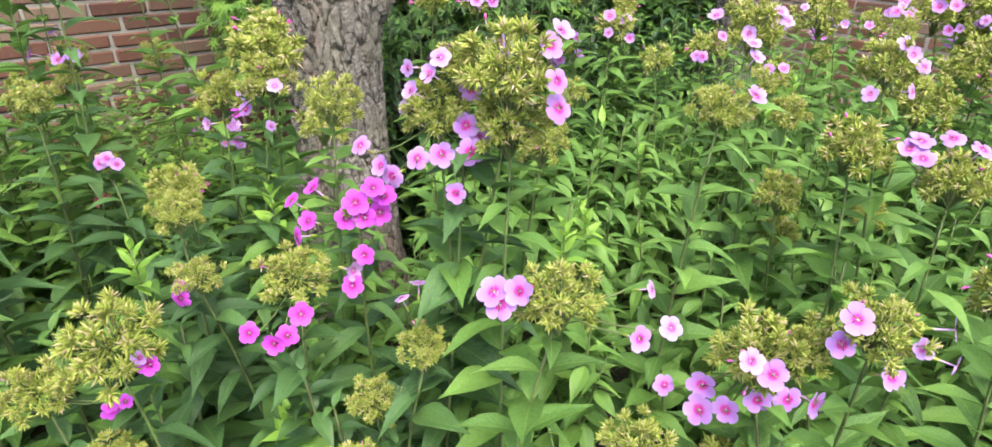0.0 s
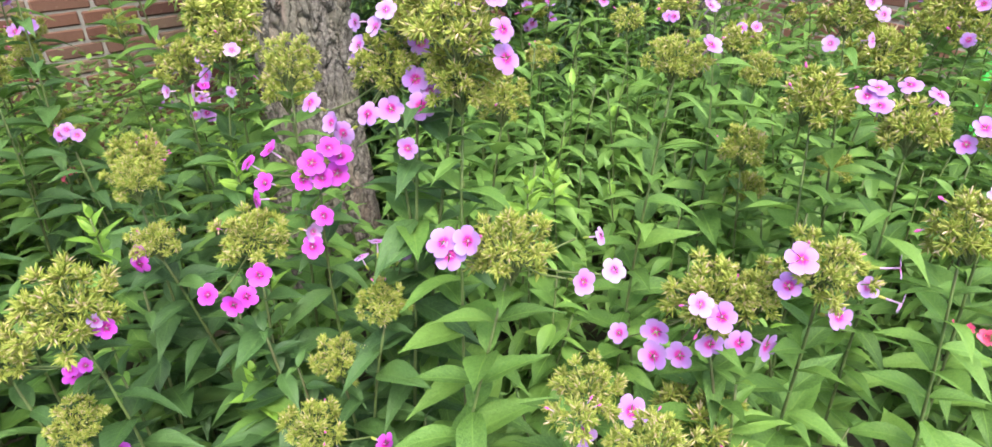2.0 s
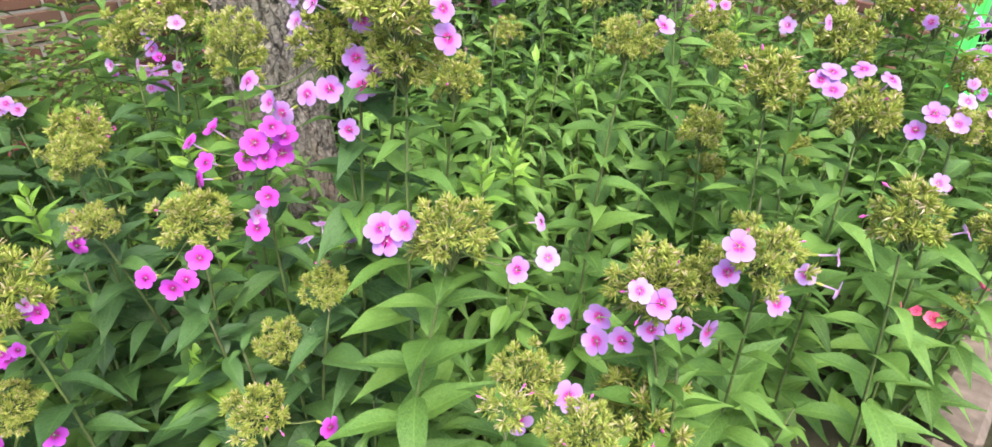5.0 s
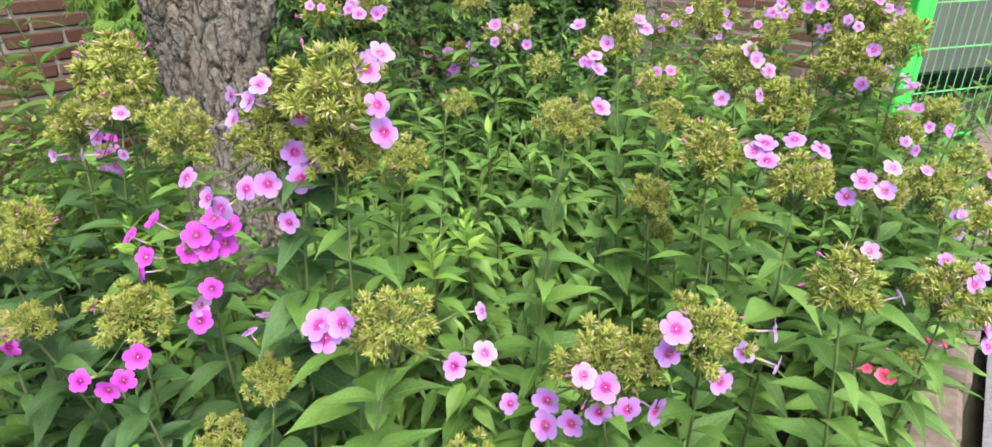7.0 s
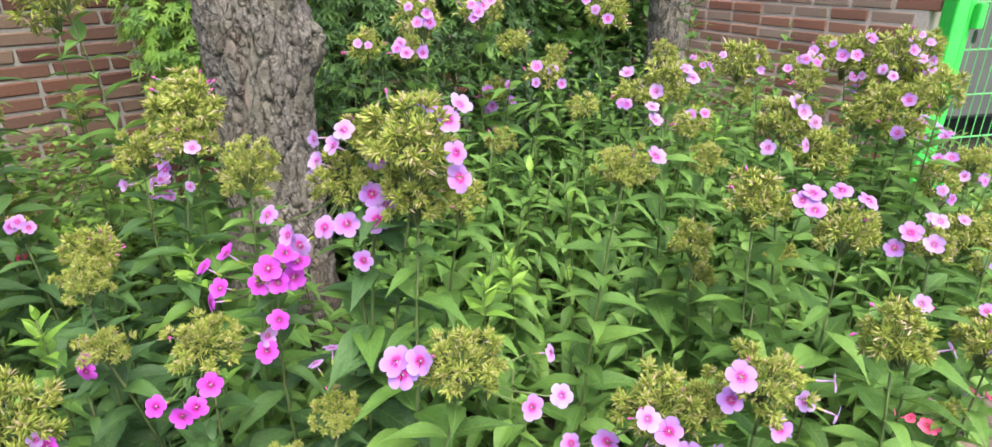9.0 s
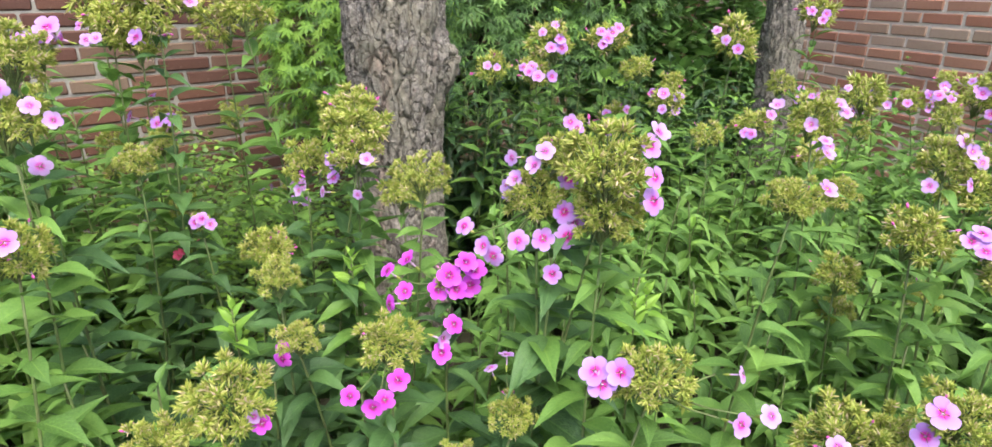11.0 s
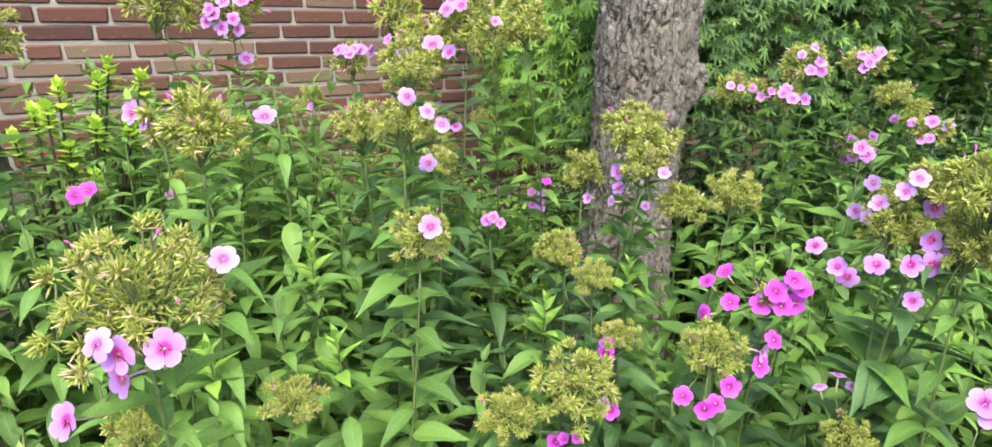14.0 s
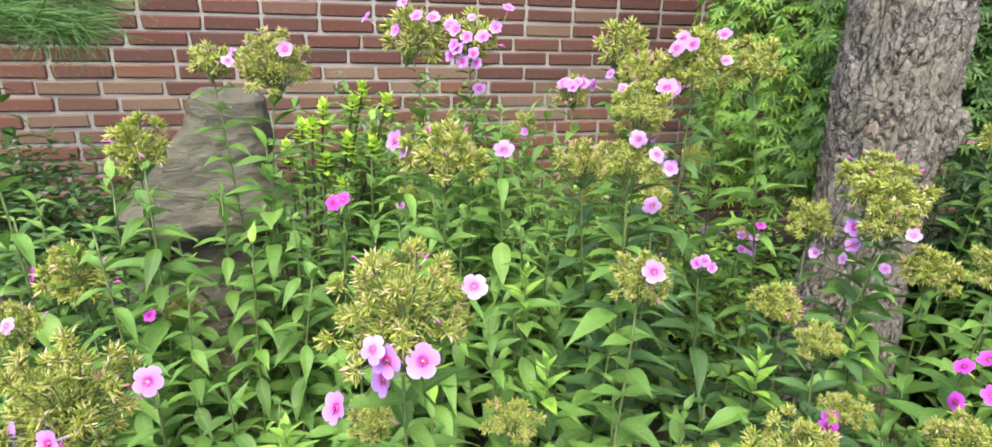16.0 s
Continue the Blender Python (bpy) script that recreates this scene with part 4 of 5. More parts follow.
def tall_boulder():
    """A flat-topped upright rock whose left shoulder runs out into a ledge over a hollow."""
    levels = [(-0.06, -0.21, 0.20, 0.15), (0.15, -0.20, 0.19, 0.14), (0.36, -0.20, 0.18, 0.12), (0.395, -0.23, 0.25, 0.19), (0.44, -0.245, 0.265, 0.20), (0.52, -0.255, 0.215, 0.17), (0.62, -0.215, 0.155, 0.15), (0.70, -0.185, 0.122, 0.13), (0.785, -0.178, 0.108, 0.12), (0.80, -0.178, 0.095, 0.10)]
    sides, rings = 96, 120
    v, f = [], []
    for i in range(rings + 1):
        z = levels[0][0] + (levels[-1][0] - levels[0][0]) * i / rings
        k = max(j for j in range(len(levels) - 1) if levels[j][0] <= z + 1e-9)
        a = (z - levels[k][0]) / (levels[k + 1][0] - levels[k][0])
        cx, rx, ry = (levels[k][m] * (1 - a) + levels[k + 1][m] * a for m in (1, 2, 3))
        for j in range(sides):
            w = 2 * math.pi * j / sides
            c, s = math.cos(w), math.sin(w)
            box = (abs(c) ** 3.2 + abs(s) ** 3.2) ** (-1 / 3.2)
            q = Vector((c * 1.3, s * 1.3, z * 6))
            rough = 1 + 0.12 * noise.noise(q) + 0.05 * noise.noise(Vector((c * 3, s * 3, z * 26))) + 0.03 * noise.noise(q * 5)
            v.append((cx + rx * box * c * rough, 1.95 + ry * box * s * rough, z + 0.02 * noise.noise(Vector((c * 2, s * 2, 5)))))
    for i in range(rings):
        for j in range(sides):
            f.append((i * sides + j, i * sides + (j + 1) % sides, (i + 1) * sides + (j + 1) % sides, (i + 1) * sides + j))
    v.append((-0.178, 1.95, 0.812))
    for j in range(sides):
        f.append((rings * sides + j, rings * sides + (j + 1) % sides, len(v) - 1))
    me = bpy.data.meshes.new("boulder")
    me.from_pydata(v, [], f)
    me.materials.append(ROCK)
    return solid("boulder", me, "weathered grey-brown upright boulder with a flat mossy top", "rock", "boulders before the wall")


tall_boulder()
boulder((-0.50, 1.72, -0.05), (0.27, 0.20, 0.21), 9, "low weathered grey-brown boulder with ledges", 1.1)


def young_pine():
    """A small pine whose lowest bough reaches out before the wall."""
    r = random.Random(5)
    tree = thing("young_pine", (-1.55, 2.1, 0), "young pine with soft long green needles", "tree")
    part("trunk", merged("trunk", [(tube([(0, 0, -0.1), (0.02, 0, 0.7), (0.05, 0, 1.6)], [0.05, 0.04, 0.025], 9), ONE, TWIG)]), tree)
    boughs = [[(0.03, 0, 1.05), (0.5, -0.1, 1.06), (0.98, -0.12, 1.0)], [(0.03, 0, 0.95), (0.45, -0.25, 1.03), (0.86, -0.3, 1.01)], [(0.04, 0, 1.2), (0.5, 0.0, 1.18), (1.05, -0.05, 1.05)], [(0.03, 0, 1.1), (0.55, -0.2, 1.05), (1.06, -0.28, 0.98)]]
    needle = blade(0.02, 0.5, 0.2, rows=3, shape=0.5)
    for b in boughs:
        bough = part("bough", merged("bough", [(tube(b, [0.014, 0.009, 0.004], 6), ONE, TWIG)]), tree)
        ms = []
        for k in range(1100):
            s = r.uniform(0.45, 1.0)
            p = Vector(b[0]).lerp(Vector(b[1]), s * 2) if s < 0.5 else Vector(b[1]).lerp(Vector(b[2]), s * 2 - 1)
            ms.append(leaf_pose(p + any_way(r) * 0.03, r.gauss(-1.6, 1.0), r.uniform(-65, 35), r.uniform(0.10, 0.16), r.uniform(-90, 90)))
        part("needles", merged("needles", [(needle, ms, NEEDLE)]), bough, "soft drooping green needles")
    return tree


young_pine()


def gate():
    """A green steel gate: post, frame, welded wires and latch."""
    g = thing("wire_gate", (3.87, -0.17, 0), "bright green steel gate with a welded wire mesh", "gate")
    along = Vector((0.80, -0.60, 0))
    away = Vector((0.60, 0.80, 0))
    turn = Matrix(((along.x, away.x, 0, 0), (along.y, away.y, 0, 0), (0, 0, 1, 0), (0, 0, 0, 1)))

    def bar(name, x0, x1, z0, z1, thick, mat, y=0.0, label="", parent=g, bevel=0.004):
        bm = bmesh.new()
        bmesh.ops.create_cube(bm, size=1)
        for v in bm.verts:
            v.co = Vector((x0 + (v.co.x + 0.5) * (x1 - x0), y + v.co.y * thick, z0 + (v.co.z + 0.5) * (z1 - z0)))
        bmesh.ops.bevel(bm, geom=bm.edges[:], offset=bevel, segments=2, affect="EDGES")
        ob = part(name, bm, parent, label, mat)
        ob.matrix_local = turn
        return ob

    bar("post", -0.022, 0.048, -0.05, 1.9, 0.07, GREEN)
    bar("gate_frame", 0.064, 0.100, 0.03, 1.8, 0.036, GREEN)
    bar("gate_frame", 1.25, 1.286, 0.03, 1.8, 0.036, GREEN)
    bar("gate_frame", 0.101, 1.249, 0.03, 0.06, 0.03, GREEN)
    bar("gate_frame", 0.101, 1.249, 1.76, 1.80, 0.03, GREEN)
    bar("far_post", 1.38, 1.48, -0.05, 1.9, 0.10, GREEN)
    for k in range(22):
        x = 0.145 + 0.05 * k
        bar("wire", x - 0.002, x + 0.002, 0.06, 1.76, 0.004, WIRE, 0.0, bevel=0.001)
    for k in range(8):
        z = 0.28 + 0.195 * k
        bar("cross_wire", 0.101, 1.249, z - 0.003, z + 0.003, 0.006, WIRE, -0.008, bevel=0.001)
    bar("hinge", 0.049, 0.063, 0.64, 0.69, 0.03, GREEN, -0.015)
    bar("latch", 0.085, 0.125, 0.76, 0.86, 0.03, GREEN, -0.035)
    bar("latch_bolt", 0.106, 0.120, 0.70, 0.755, 0.018, STEEL, -0.035)
    return g


gate()


def container():
    """A grey box on low feet behind the gate."""
    c = thing("grey_bin", (4.5, 0.2, 0), "large plain grey container on low feet behind the gate", "container")
    turn = Matrix(((0.80, 0.60, 0, 0), (-0.60, 0.80, 0, 0), (0, 0, 1, 0), (0, 0, 0, 1)))
    bm = block(2.4, 1.0, 1.62, 0.02, 3, 0.0)
    body = part("body", bm, c, mat=PANEL)
    body.matrix_local = turn @ Matrix.Translation((-0.25, -0.05, 0.18))
    for x, y in ((-0.2, 0.0), (2.0, 0.0), (-0.2, 0.8), (2.0, 0.8)):
        foot = part("foot", block(0.1, 0.1, 0.22, 0.01, 4, 0.0), c, mat=STEEL)
        foot.matrix_local = turn @ Matrix.Translation((x, y, -0.03))
    return c


container()

# phlox of the middle of the bed
phlox((0.999, 0.092, 0.822), 0.112, "pink", spots_at=[(1.005, 0.034, 0.822), (1.005, 0.044, 0.855), (1.013, 0.037, 0.792), (1.03, 0.05, 0.866, "pale")])
phlox((0.995, 0.150, 0.825), 0.066, "pink", spots_at=[(0.961, 0.215, 0.778, "pale"), (0.944, 0.156, 0.822, "pale"), (0.990, 0.140, 0.800), (0.936, 0.178, 0.802, "pale"), (0.948, 0.196, 0.822, "pale"), (0.930, 0.186, 0.784, "pale"), (0.955, 0.150, 0.838, "pale")])
phlox((1.008, 0.098, 0.760), 0.084, "", [])
phlox((0.966, 0.168, 0.772), 0.076, "pink", spots_at=[(0.928, 0.125, 0.744), (0.962, 0.116, 0.740), (0.966, 0.126, 0.767), (0.923, 0.159, 0.733), (0.940, 0.118, 0.698), (0.893, 0.220, 0.742), (0.902, 0.179, 0.713), (0.896, 0.190, 0.724), (0.978, 0.118, 0.752, "pale")])
phlox((0.928, 0.285, 0.635), 0.050, "magenta", spots_at=[(0.933, 0.259, 0.669), (0.912, 0.270, 0.652), (0.937, 0.256, 0.634), (0.918, 0.262, 0.632), (0.945, 0.255, 0.655), (0.905, 0.285, 0.628), (0.865, 0.306, 0.632), (0.872, 0.353, 0.644), (0.869, 0.349, 0.595), (0.900, 0.345, 0.655)])
phlox((0.832, 0.300, 0.571), 0.088, "magenta", spots_at=[(0.754, 0.277, 0.536), (0.805, 0.246, 0.550), (0.770, 0.253, 0.524), (0.785, 0.248, 0.530), (0.886, 0.257, 0.549), (0.909, 0.257, 0.584), (0.893, 0.262, 0.566, "pale")])
phlox((0.890, 0.126, 0.517), 0.060, "pale", spots_at=[(0.942, 0.148, 0.552), (0.905, 0.182, 0.554), (0.923, 0.171, 0.571), (0.934, 0.155, 0.560)])
phlox((0.936, -0.026, 0.626), 0.088, "pink", spots_at=[(0.882, 0.008, 0.644), (0.889, -0.018, 0.652), (0.878, -0.004, 0.636), (0.906, -0.137, 0.646), (0.925, -0.155, 0.656, "pale"), (0.988, -0.102, 0.644, "pale")])
phlox((1.126, -0.273, 0.609), 0.080, "pink", [(-4.2, 2.9, 3.1), (-4.1, -0.9, 1.7), (1.3, -4.4, 2.1), (3.2, -0.9, 2.2, "pale"), (7.2, -3.1, 2.0, "pale"), (7.0, 0.1, 0.5, "pale")])
phlox((1.117, -0.216, 0.563), 0.071, "", [])
phlox((1.084, -0.182, 0.555), 0.096, "pink", [(-9.6, -3.5, 0.9), (-5.7, -3.3, 1.1), (-2.8, 2.7, 4.8, "pale"), (-0.7, 1.5, 5.3), (2.4, -3.3, 3.3), (-0.6, -3.5, 3.2), (5.7, -4.4, 2.5), (-3.3, -5.5, 2.4), (-6.0, -5.7, 2.2)])
phlox((0.913, -0.141, 0.517), 0.073, "pink", [(4.3, -1.4, 0.7), (-0.7, -1.7, 3.0)])
phlox((1.082, -0.193, 0.373), 0.119, "", [])
phlox((0.782, 0.147, 0.387), 0.077, "magenta", [(8.5, -1.7, 0.8)])
phlox((0.601, 0.346, 0.406), 0.062, "magenta", [(4.5, -2.7, 1.4), (-2.2, -3.2, 1.7), (-0.4, 5.1, -2.7)])
phlox((0.634, 0.352, 0.545), 0.112, "magenta", spots_at=[(0.654, 0.307, 0.532), (0.648, 0.312, 0.542, "pale")], f_size=0.024)
phlox((0.567, 0.408, 0.492), 0.080, "magenta", [(9.5, -1.0, 0.3), (7.7, -1.5, 0.5)], f_size=0.02)
phlox((0.755, 0.403, 0.562), 0.060, "magenta", spots_at=[(0.733, 0.402, 0.556), (0.728, 0.398, 0.544)], f_size=0.024)
phlox((0.849, 0.179, 0.430), 0.067, "", [])
phlox((1.499, -0.266, 0.650), 0.088, "pink", [(-4.3, 4.9, -2.6), (-5.9, 3.9, -2.2), (-4.8, 3.1, -0.5), (-0.2, 5.3, -2.5), (3.6, 4.0, -1.6)])
phlox((1.529, -0.370, 0.645), 0.057, "pink", [(-5.3, -0.3, -0.2), (-2.9, 1.6, -1.0), (-2.8, 1.8, 3.4, "pale"), (1.2, 3.1, -1.3, "pale")])
phlox((1.353, -0.366, 0.583), 0.089, "pale", [(6.5, -1.1, 1.0), (2.0, 4.5, -0.4)])
phlox((1.499, -0.138, 0.668), 0.099, "", [])
phlox((1.258, -0.030, 0.757), 0.072, "pink", [(4.3, 1.4, -0.3), (4.3, 5.7, -2.4, "pale"), (4.0, 7.3, -3.1, "pale")])
phlox((1.571, 0.062, 0.810), 0.095, "pale", [(-6.2, 2.0, -1.4), (4.6, 1.5, 1.0), (3.3, 2.8, 0.8), (-3.1, 0.2, 5.9)])
phlox((1.576, -0.139, 0.778), 0.082, "pale", [(1.1, 2.0, 3.3), (4.2, -0.0, 1.6), (-2.6, -3.9, 1.6), (3.3, -3.5, 1.9), (0.6, 3.3, 2.0)])
phlox((2.565, -0.145, 0.680), 0.180, "pink", [(0.1, 0.6, 8.7), (-11.1, 1.9, 4.6), (2.9, -9.4, 4.6), (10.2, -11.4, 6.1), (-5.6, 6.6, 5.2)])
phlox((2.653, -0.027, 0.747), 0.156, "pink", [(-8.8, 0.3, 0.6), (-13.6, 0.2, -1.1), (-6.6, 3.0, 7.5), (-2.8, -3.1, 9.2), (-9.8, 2.6, -1.9)])
phlox((2.498, -0.216, 0.710), 0.169, "pale", [(0.6, 5.2, 4.4), (-1.7, 7.2, 2.2), (6.9, 8.0, -3.2)])
phlox((2.452, -0.384, 0.532), 0.112, "pink", [(-5.9, 7.2, -3.8), (-4.5, 8.3, -4.2), (-7.7, 2.3, -1.6), (-1.1, -0.6, 5.9)])
phlox((1.652, -0.478, 0.463), 0.100, "pink", [(4.0, 3.6, -0.1), (5.2, -4.9, 2.7), (5.5, -7.3, 3.8), (0.5, 3.4, 3.0)])
phlox((2.342, -0.457, 0.367), 0.115, "pink", [(-3.8, 1.3, 6.4), (-0.7, 1.5, 5.3)])
phlox((1.628, -0.449, 0.341), 0.048, "coral", f_size=0.023, flowers=[(-7.6, -0.1, -0.5), (-6.1, -1.0, 0.0), (-2.7, -2.4, 0.9), (-3.6, -2.0, 0.6), (3.7, 2.7, -1.0), (6.2, 2.2, -0.6)])
phlox((2.427, -0.099, 0.794), 0.109, "pink", [(-1.0, 4.0, 3.2), (-6.2, -0.4, 1.1), (-5.7, 0.3, 6.2), (-7.7, 2.2, -1.6, "pale"), (-1.4, -5.2, 3.4, "pale")])
phlox((2.427, -0.173, 0.793), 0.129, "pink", [(1.5, 4.3, 2.5, "pale"), (-0.1, 2.1, 5.7), (-4.5, -3.8, 6.9, "pale"), (-7.1, -2.3, 6.4, "pale")])
phlox((2.502, -0.224, 0.812), 0.092, "pale", [(-3.1, 1.6, 5.2), (-4.2, -2.1, 5.6), (-4.1, 3.4, 2.8)])
phlox((2.337, -0.256, 0.709), 0.108, "pink", [(-7.0, 0.9, 5.1), (-2.0, -3.9, 5.0), (-0.5, -8.7, 3.6)])
phlox((2.277, -0.185, 0.697), 0.108, "", [])
phlox((2.264, -0.237, 0.650), 0.099, "pink", [(-5.2, 0.4, 5.8), (9.6, -1.1, 1.3), (8.5, 0.1, 0.7)])
phlox((2.237, -0.148, 0.671), 0.086, "", [])
phlox((2.479, 0.025, 0.735), 0.076, "pink", [(-3.1, 3.1, 1.1), (-1.1, 2.5, 3.4), (-0.9, 4.2, -0.6, "pale")])
phlox((2.362, -0.387, 0.573), 0.079, "pink", [(-5.1, 0.8, -0.8), (2.5, -4.2, 2.0), (-3.2, -2.8, 2.2, "pale")])
phlox((2.176, -0.330, 0.556), 0.094, "pink", [(2.9, -2.7, 2.7), (-2.3, 0.3, 5.5, "pale")])
phlox((2.134, -0.422, 0.474), 0.097, "pink", [(4.2, -5.5, 2.7), (3.3, -4.3, 2.1), (-8.4, 2.7, -1.8, "pale")])
phlox((1.652, 0.483, 0.623), 0.074, "", [])
phlox((1.178, 0.188, 0.683), 0.080, "", [])
phlox((1.528, -0.037, 0.561), 0.082, "", [])
phlox((1.746, -0.134, 0.478), 0.069, "", [])
phlox((1.593, -0.034, 0.465), 0.066, "", [])
phlox((1.875, 0.399, 0.679), 0.079, "", [])
phlox((2.108, 0.221, 0.611), 0.085, "", [])
phlox((2.456, 0.224, 0.736), 0.138, "pale", [(-6.6, 3.2, 4.3), (4.8, -1.3, 4.5)])
phlox((2.211, 0.707, 0.706), 0.073, "pink", [(-5.1, 0.6, -0.7), (-1.8, 0.7, 4.6), (2.1, -4.4, 2.2)])
phlox((1.966, 1.074, 0.766), 0.091, "pink", [(-2.2, 1.1, 4.5), (3.3, 0.5, 5.3), (0.5, -1.1, 6.5)])
phlox((2.083, -0.390, 0.484), 0.075, "pale", [(-0.2, 3.4, 1.7), (-4.4, 3.1, -1.7)])
phlox((1.065, 0.729, 0.789), 0.101, "", [])
phlox((1.000, 0.611, 0.744), 0.083, "pale", [(3.1, -0.0, 5.8), (0.6, -7.0, 3.3), (-5.7, -6.9, 2.8), (-10.0, -6.9, 2.5)])
phlox((0.986, 0.414, 0.740), 0.081, "", [])
phlox((0.851, 0.649, 0.583), 0.063, "", [])
phlox((0.878, -0.230, 0.535), 0.068, "", [])
phlox((0.853, -0.168, 0.548), 0.045, "", [])
# phlox towards the wall and the boulder
phlox((0.556, 0.674, 0.922), 0.088, "pink", spots_at=[(0.604, 0.690, 0.954), (0.528, 0.622, 0.892, "pale")])
phlox((0.532, 0.646, 0.850), 0.092, "pale", spots_at=[(0.554, 0.612, 0.871), (0.573, 0.606, 0.852), (0.548, 0.60, 0.80)])
phlox((0.492, 0.514, 0.727), 0.080, "pink", [(2.9, 3.2, 3.7)])
phlox((1.027, 0.650, 0.781), 0.111, "pink", [(-4.0, -6.1, 2.9), (-3.6, -9.0, 3.9)])
phlox((0.776, 0.490, 0.613), 0.064, "", [])
phlox((0.987, 0.771, 0.696), 0.084, "", [])
phlox((0.737, 0.917, 0.708), 0.069, "", [])
phlox((1.679, 0.754, 0.880), 0.115, "pale", [(-2.3, 3.3, 5.2), (0.9, 4.8, 2.2), (2.0, 1.7, 5.6, "pink"), (-0.1, -0.2, 7.5, "pink"), (2.6, -0.2, 6.0, "pink")])
phlox((1.839, 0.693, 0.887), 0.110, "pink", [(-2.4, 2.7, 5.8), (-0.8, 1.0, 7.0), (0.4, 2.4, 5.5), (-1.9, -0.3, 7.5), (2.2, 3.4, 2.8)])
phlox((2.024, 0.435, 0.892), 0.128, "pink", [(-1.2, -0.9, 8.2), (-4.4, 1.2, 8.1, "pale"), (-6.0, 3.2, 5.2, "pale")])
phlox((1.634, 0.759, 0.803), 0.077, "pink", [(-1.9, 1.7, 4.4), (0.4, 0.7, 5.0), (3.9, 0.2, 0.6), (-1.2, 2.7, 3.5)])
phlox((1.663, 0.947, 0.797), 0.101, "pale", [(-0.9, 2.0, 5.8), (1.7, 1.5, 5.5)])
phlox((1.906, 0.638, 0.812), 0.088, "", [])
phlox((1.863, 0.515, 0.745), 0.091, "pink", [(-1.9, 3.0, 4.6), (2.3, 2.1, 2.8), (-2.2, -0.6, 6.3, "pale")])
phlox((2.724, 0.477, 0.951), 0.134, "pink", [(-5.9, 1.1, 8.6), (-0.9, 0.3, 7.8), (-2.2, -1.6, 8.9)])
phlox((1.363, 0.421, 0.770), 0.046, "pink", [(-1.1, 1.2, 3.3), (0.1, 0.1, 3.5)])
phlox((1.165, 1.185, 0.510), 0.055, "pink", spots_at=[(1.168, 1.120, 0.560, "magenta"), (1.173, 1.150, 0.485), (1.207, 1.220, 0.495), (1.150, 1.160, 0.520, "pale"), (1.195, 1.190, 0.515, "pale"), (1.185, 1.160, 0.470), (1.130, 1.230, 0.505, "pale"), (1.115, 1.270, 0.500), (1.140, 1.140, 0.490), (1.155, 1.120, 0.530)], seed=5)
phlox((0.850, 1.110, 0.430), 0.045, "coral", spots_at=[(0.876, 1.070, 0.463), (0.834, 1.095, 0.440), (0.842, 1.085, 0.450)], f_size=0.024)
phlox((0.800, 0.830, 0.600), 0.040, "pink", spots_at=[(0.794, 0.805, 0.616), (0.804, 0.795, 0.605), (0.785, 0.815, 0.608)], f_size=0.024)
phlox((0.856, 1.107, 0.732), 0.067, "pink", [(3.3, 1.5, 3.4), (0.7, 0.8, 4.2), (-7.1, 1.2, 0.6), (-3.2, 5.3, -1.5)])
phlox((0.841, 1.134, 0.907), 0.130, "pink", [(-11.2, 1.9, 1.0), (-14.5, -1.0, 2.5), (-15.1, -0.3, 2.4), (0.8, 6.5, -1.2)])
phlox((1.034, 1.191, 0.928), 0.130, "", [])
phlox((0.168, 0.395, 0.772), 0.132, "pink", [(2.2, -0.3, 6.3, "pale"), (3.2, -1.4, 5.6), (0.5, -5.5, 3.4), (5.7, -1.5, 3.7), (-3.5, -8.9, 5.8), (6.0, 3.2, -3.7, "pale")])
phlox((-0.176, 0.505, 0.647), 0.152, "pink", [(6.9, 2.6, -5.5), (7.2, 1.1, 4.3), (0.6, -0.4, 5.4)])
phlox((0.274, 0.717, 0.851), 0.113, "pink", [(6.8, 1.4, -4.9), (-6.6, 2.2, 3.4), (-4.4, 1.1, 3.9, "pale")])
phlox((0.318, 1.325, 0.992), 0.150, "pink", [(2.0, 2.0, 8.4), (-10.1, 4.4, 4.8), (-2.6, 7.8, 0.5), (7.0, 4.9, 1.8), (5.0, 5.0, 5.0)])
phlox((0.445, 1.31, 0.992), 0.145, "pink", [(4.9, 1.0, 8.0), (3.1, -1.5, 9.1), (6.5, -4.4, 6.5), (7.6, 3.1, 0.9), (7.4, 1.1, 5.6), (4.1, -4.1, 8.3), (2.3, -0.6, 9.2), (6.0, 7.4, -6.8), (4.1, -10.5, 1.6), (-0.3, 3.5, 7.1), (6.4, -2.3, 7.6), (1.0, -3.0, 8.8), (2.0, 2.5, 8.2), (4.0, 5.0, 5.0, "pale")])
phlox((0.834, 0.984, 0.981), 0.120, "pink", [(-1.8, 1.9, 7.2), (-1.2, 3.7, 5.7), (1.0, 2.6, 6.6), (3.9, 4.4, -4.2), (-2.3, -6.5, 4.0), (5.5, -0.4, -1.9, "pale")])
phlox((0.804, 1.264, 0.983), 0.130, "", [])
phlox((0.794, 1.138, 0.929), 0.108, "pale", [(-0.8, -2.3, 6.6), (1.5, -1.9, 7.0)])
phlox((0.021, 1.106, 0.947), 0.134, "pink", [(7.0, 3.5, 2.4), (-5.5, 2.1, 4.2, "pale")])
phlox((-0.101, 1.232, 0.942), 0.090, "pale", [(3.8, 2.6, -2.0), (6.5, 1.0, 0.8)])
phlox((-0.232, 1.125, 0.794), 0.117, "", [])
phlox((-0.329, 1.008, 0.584), 0.116, "magenta", [(-7.0, 1.1, 4.0), (-10.2, -2.5, 7.6), (12.0, -5.1, -5.7)])
phlox((-0.178, 1.046, 0.502), 0.069, "", [])
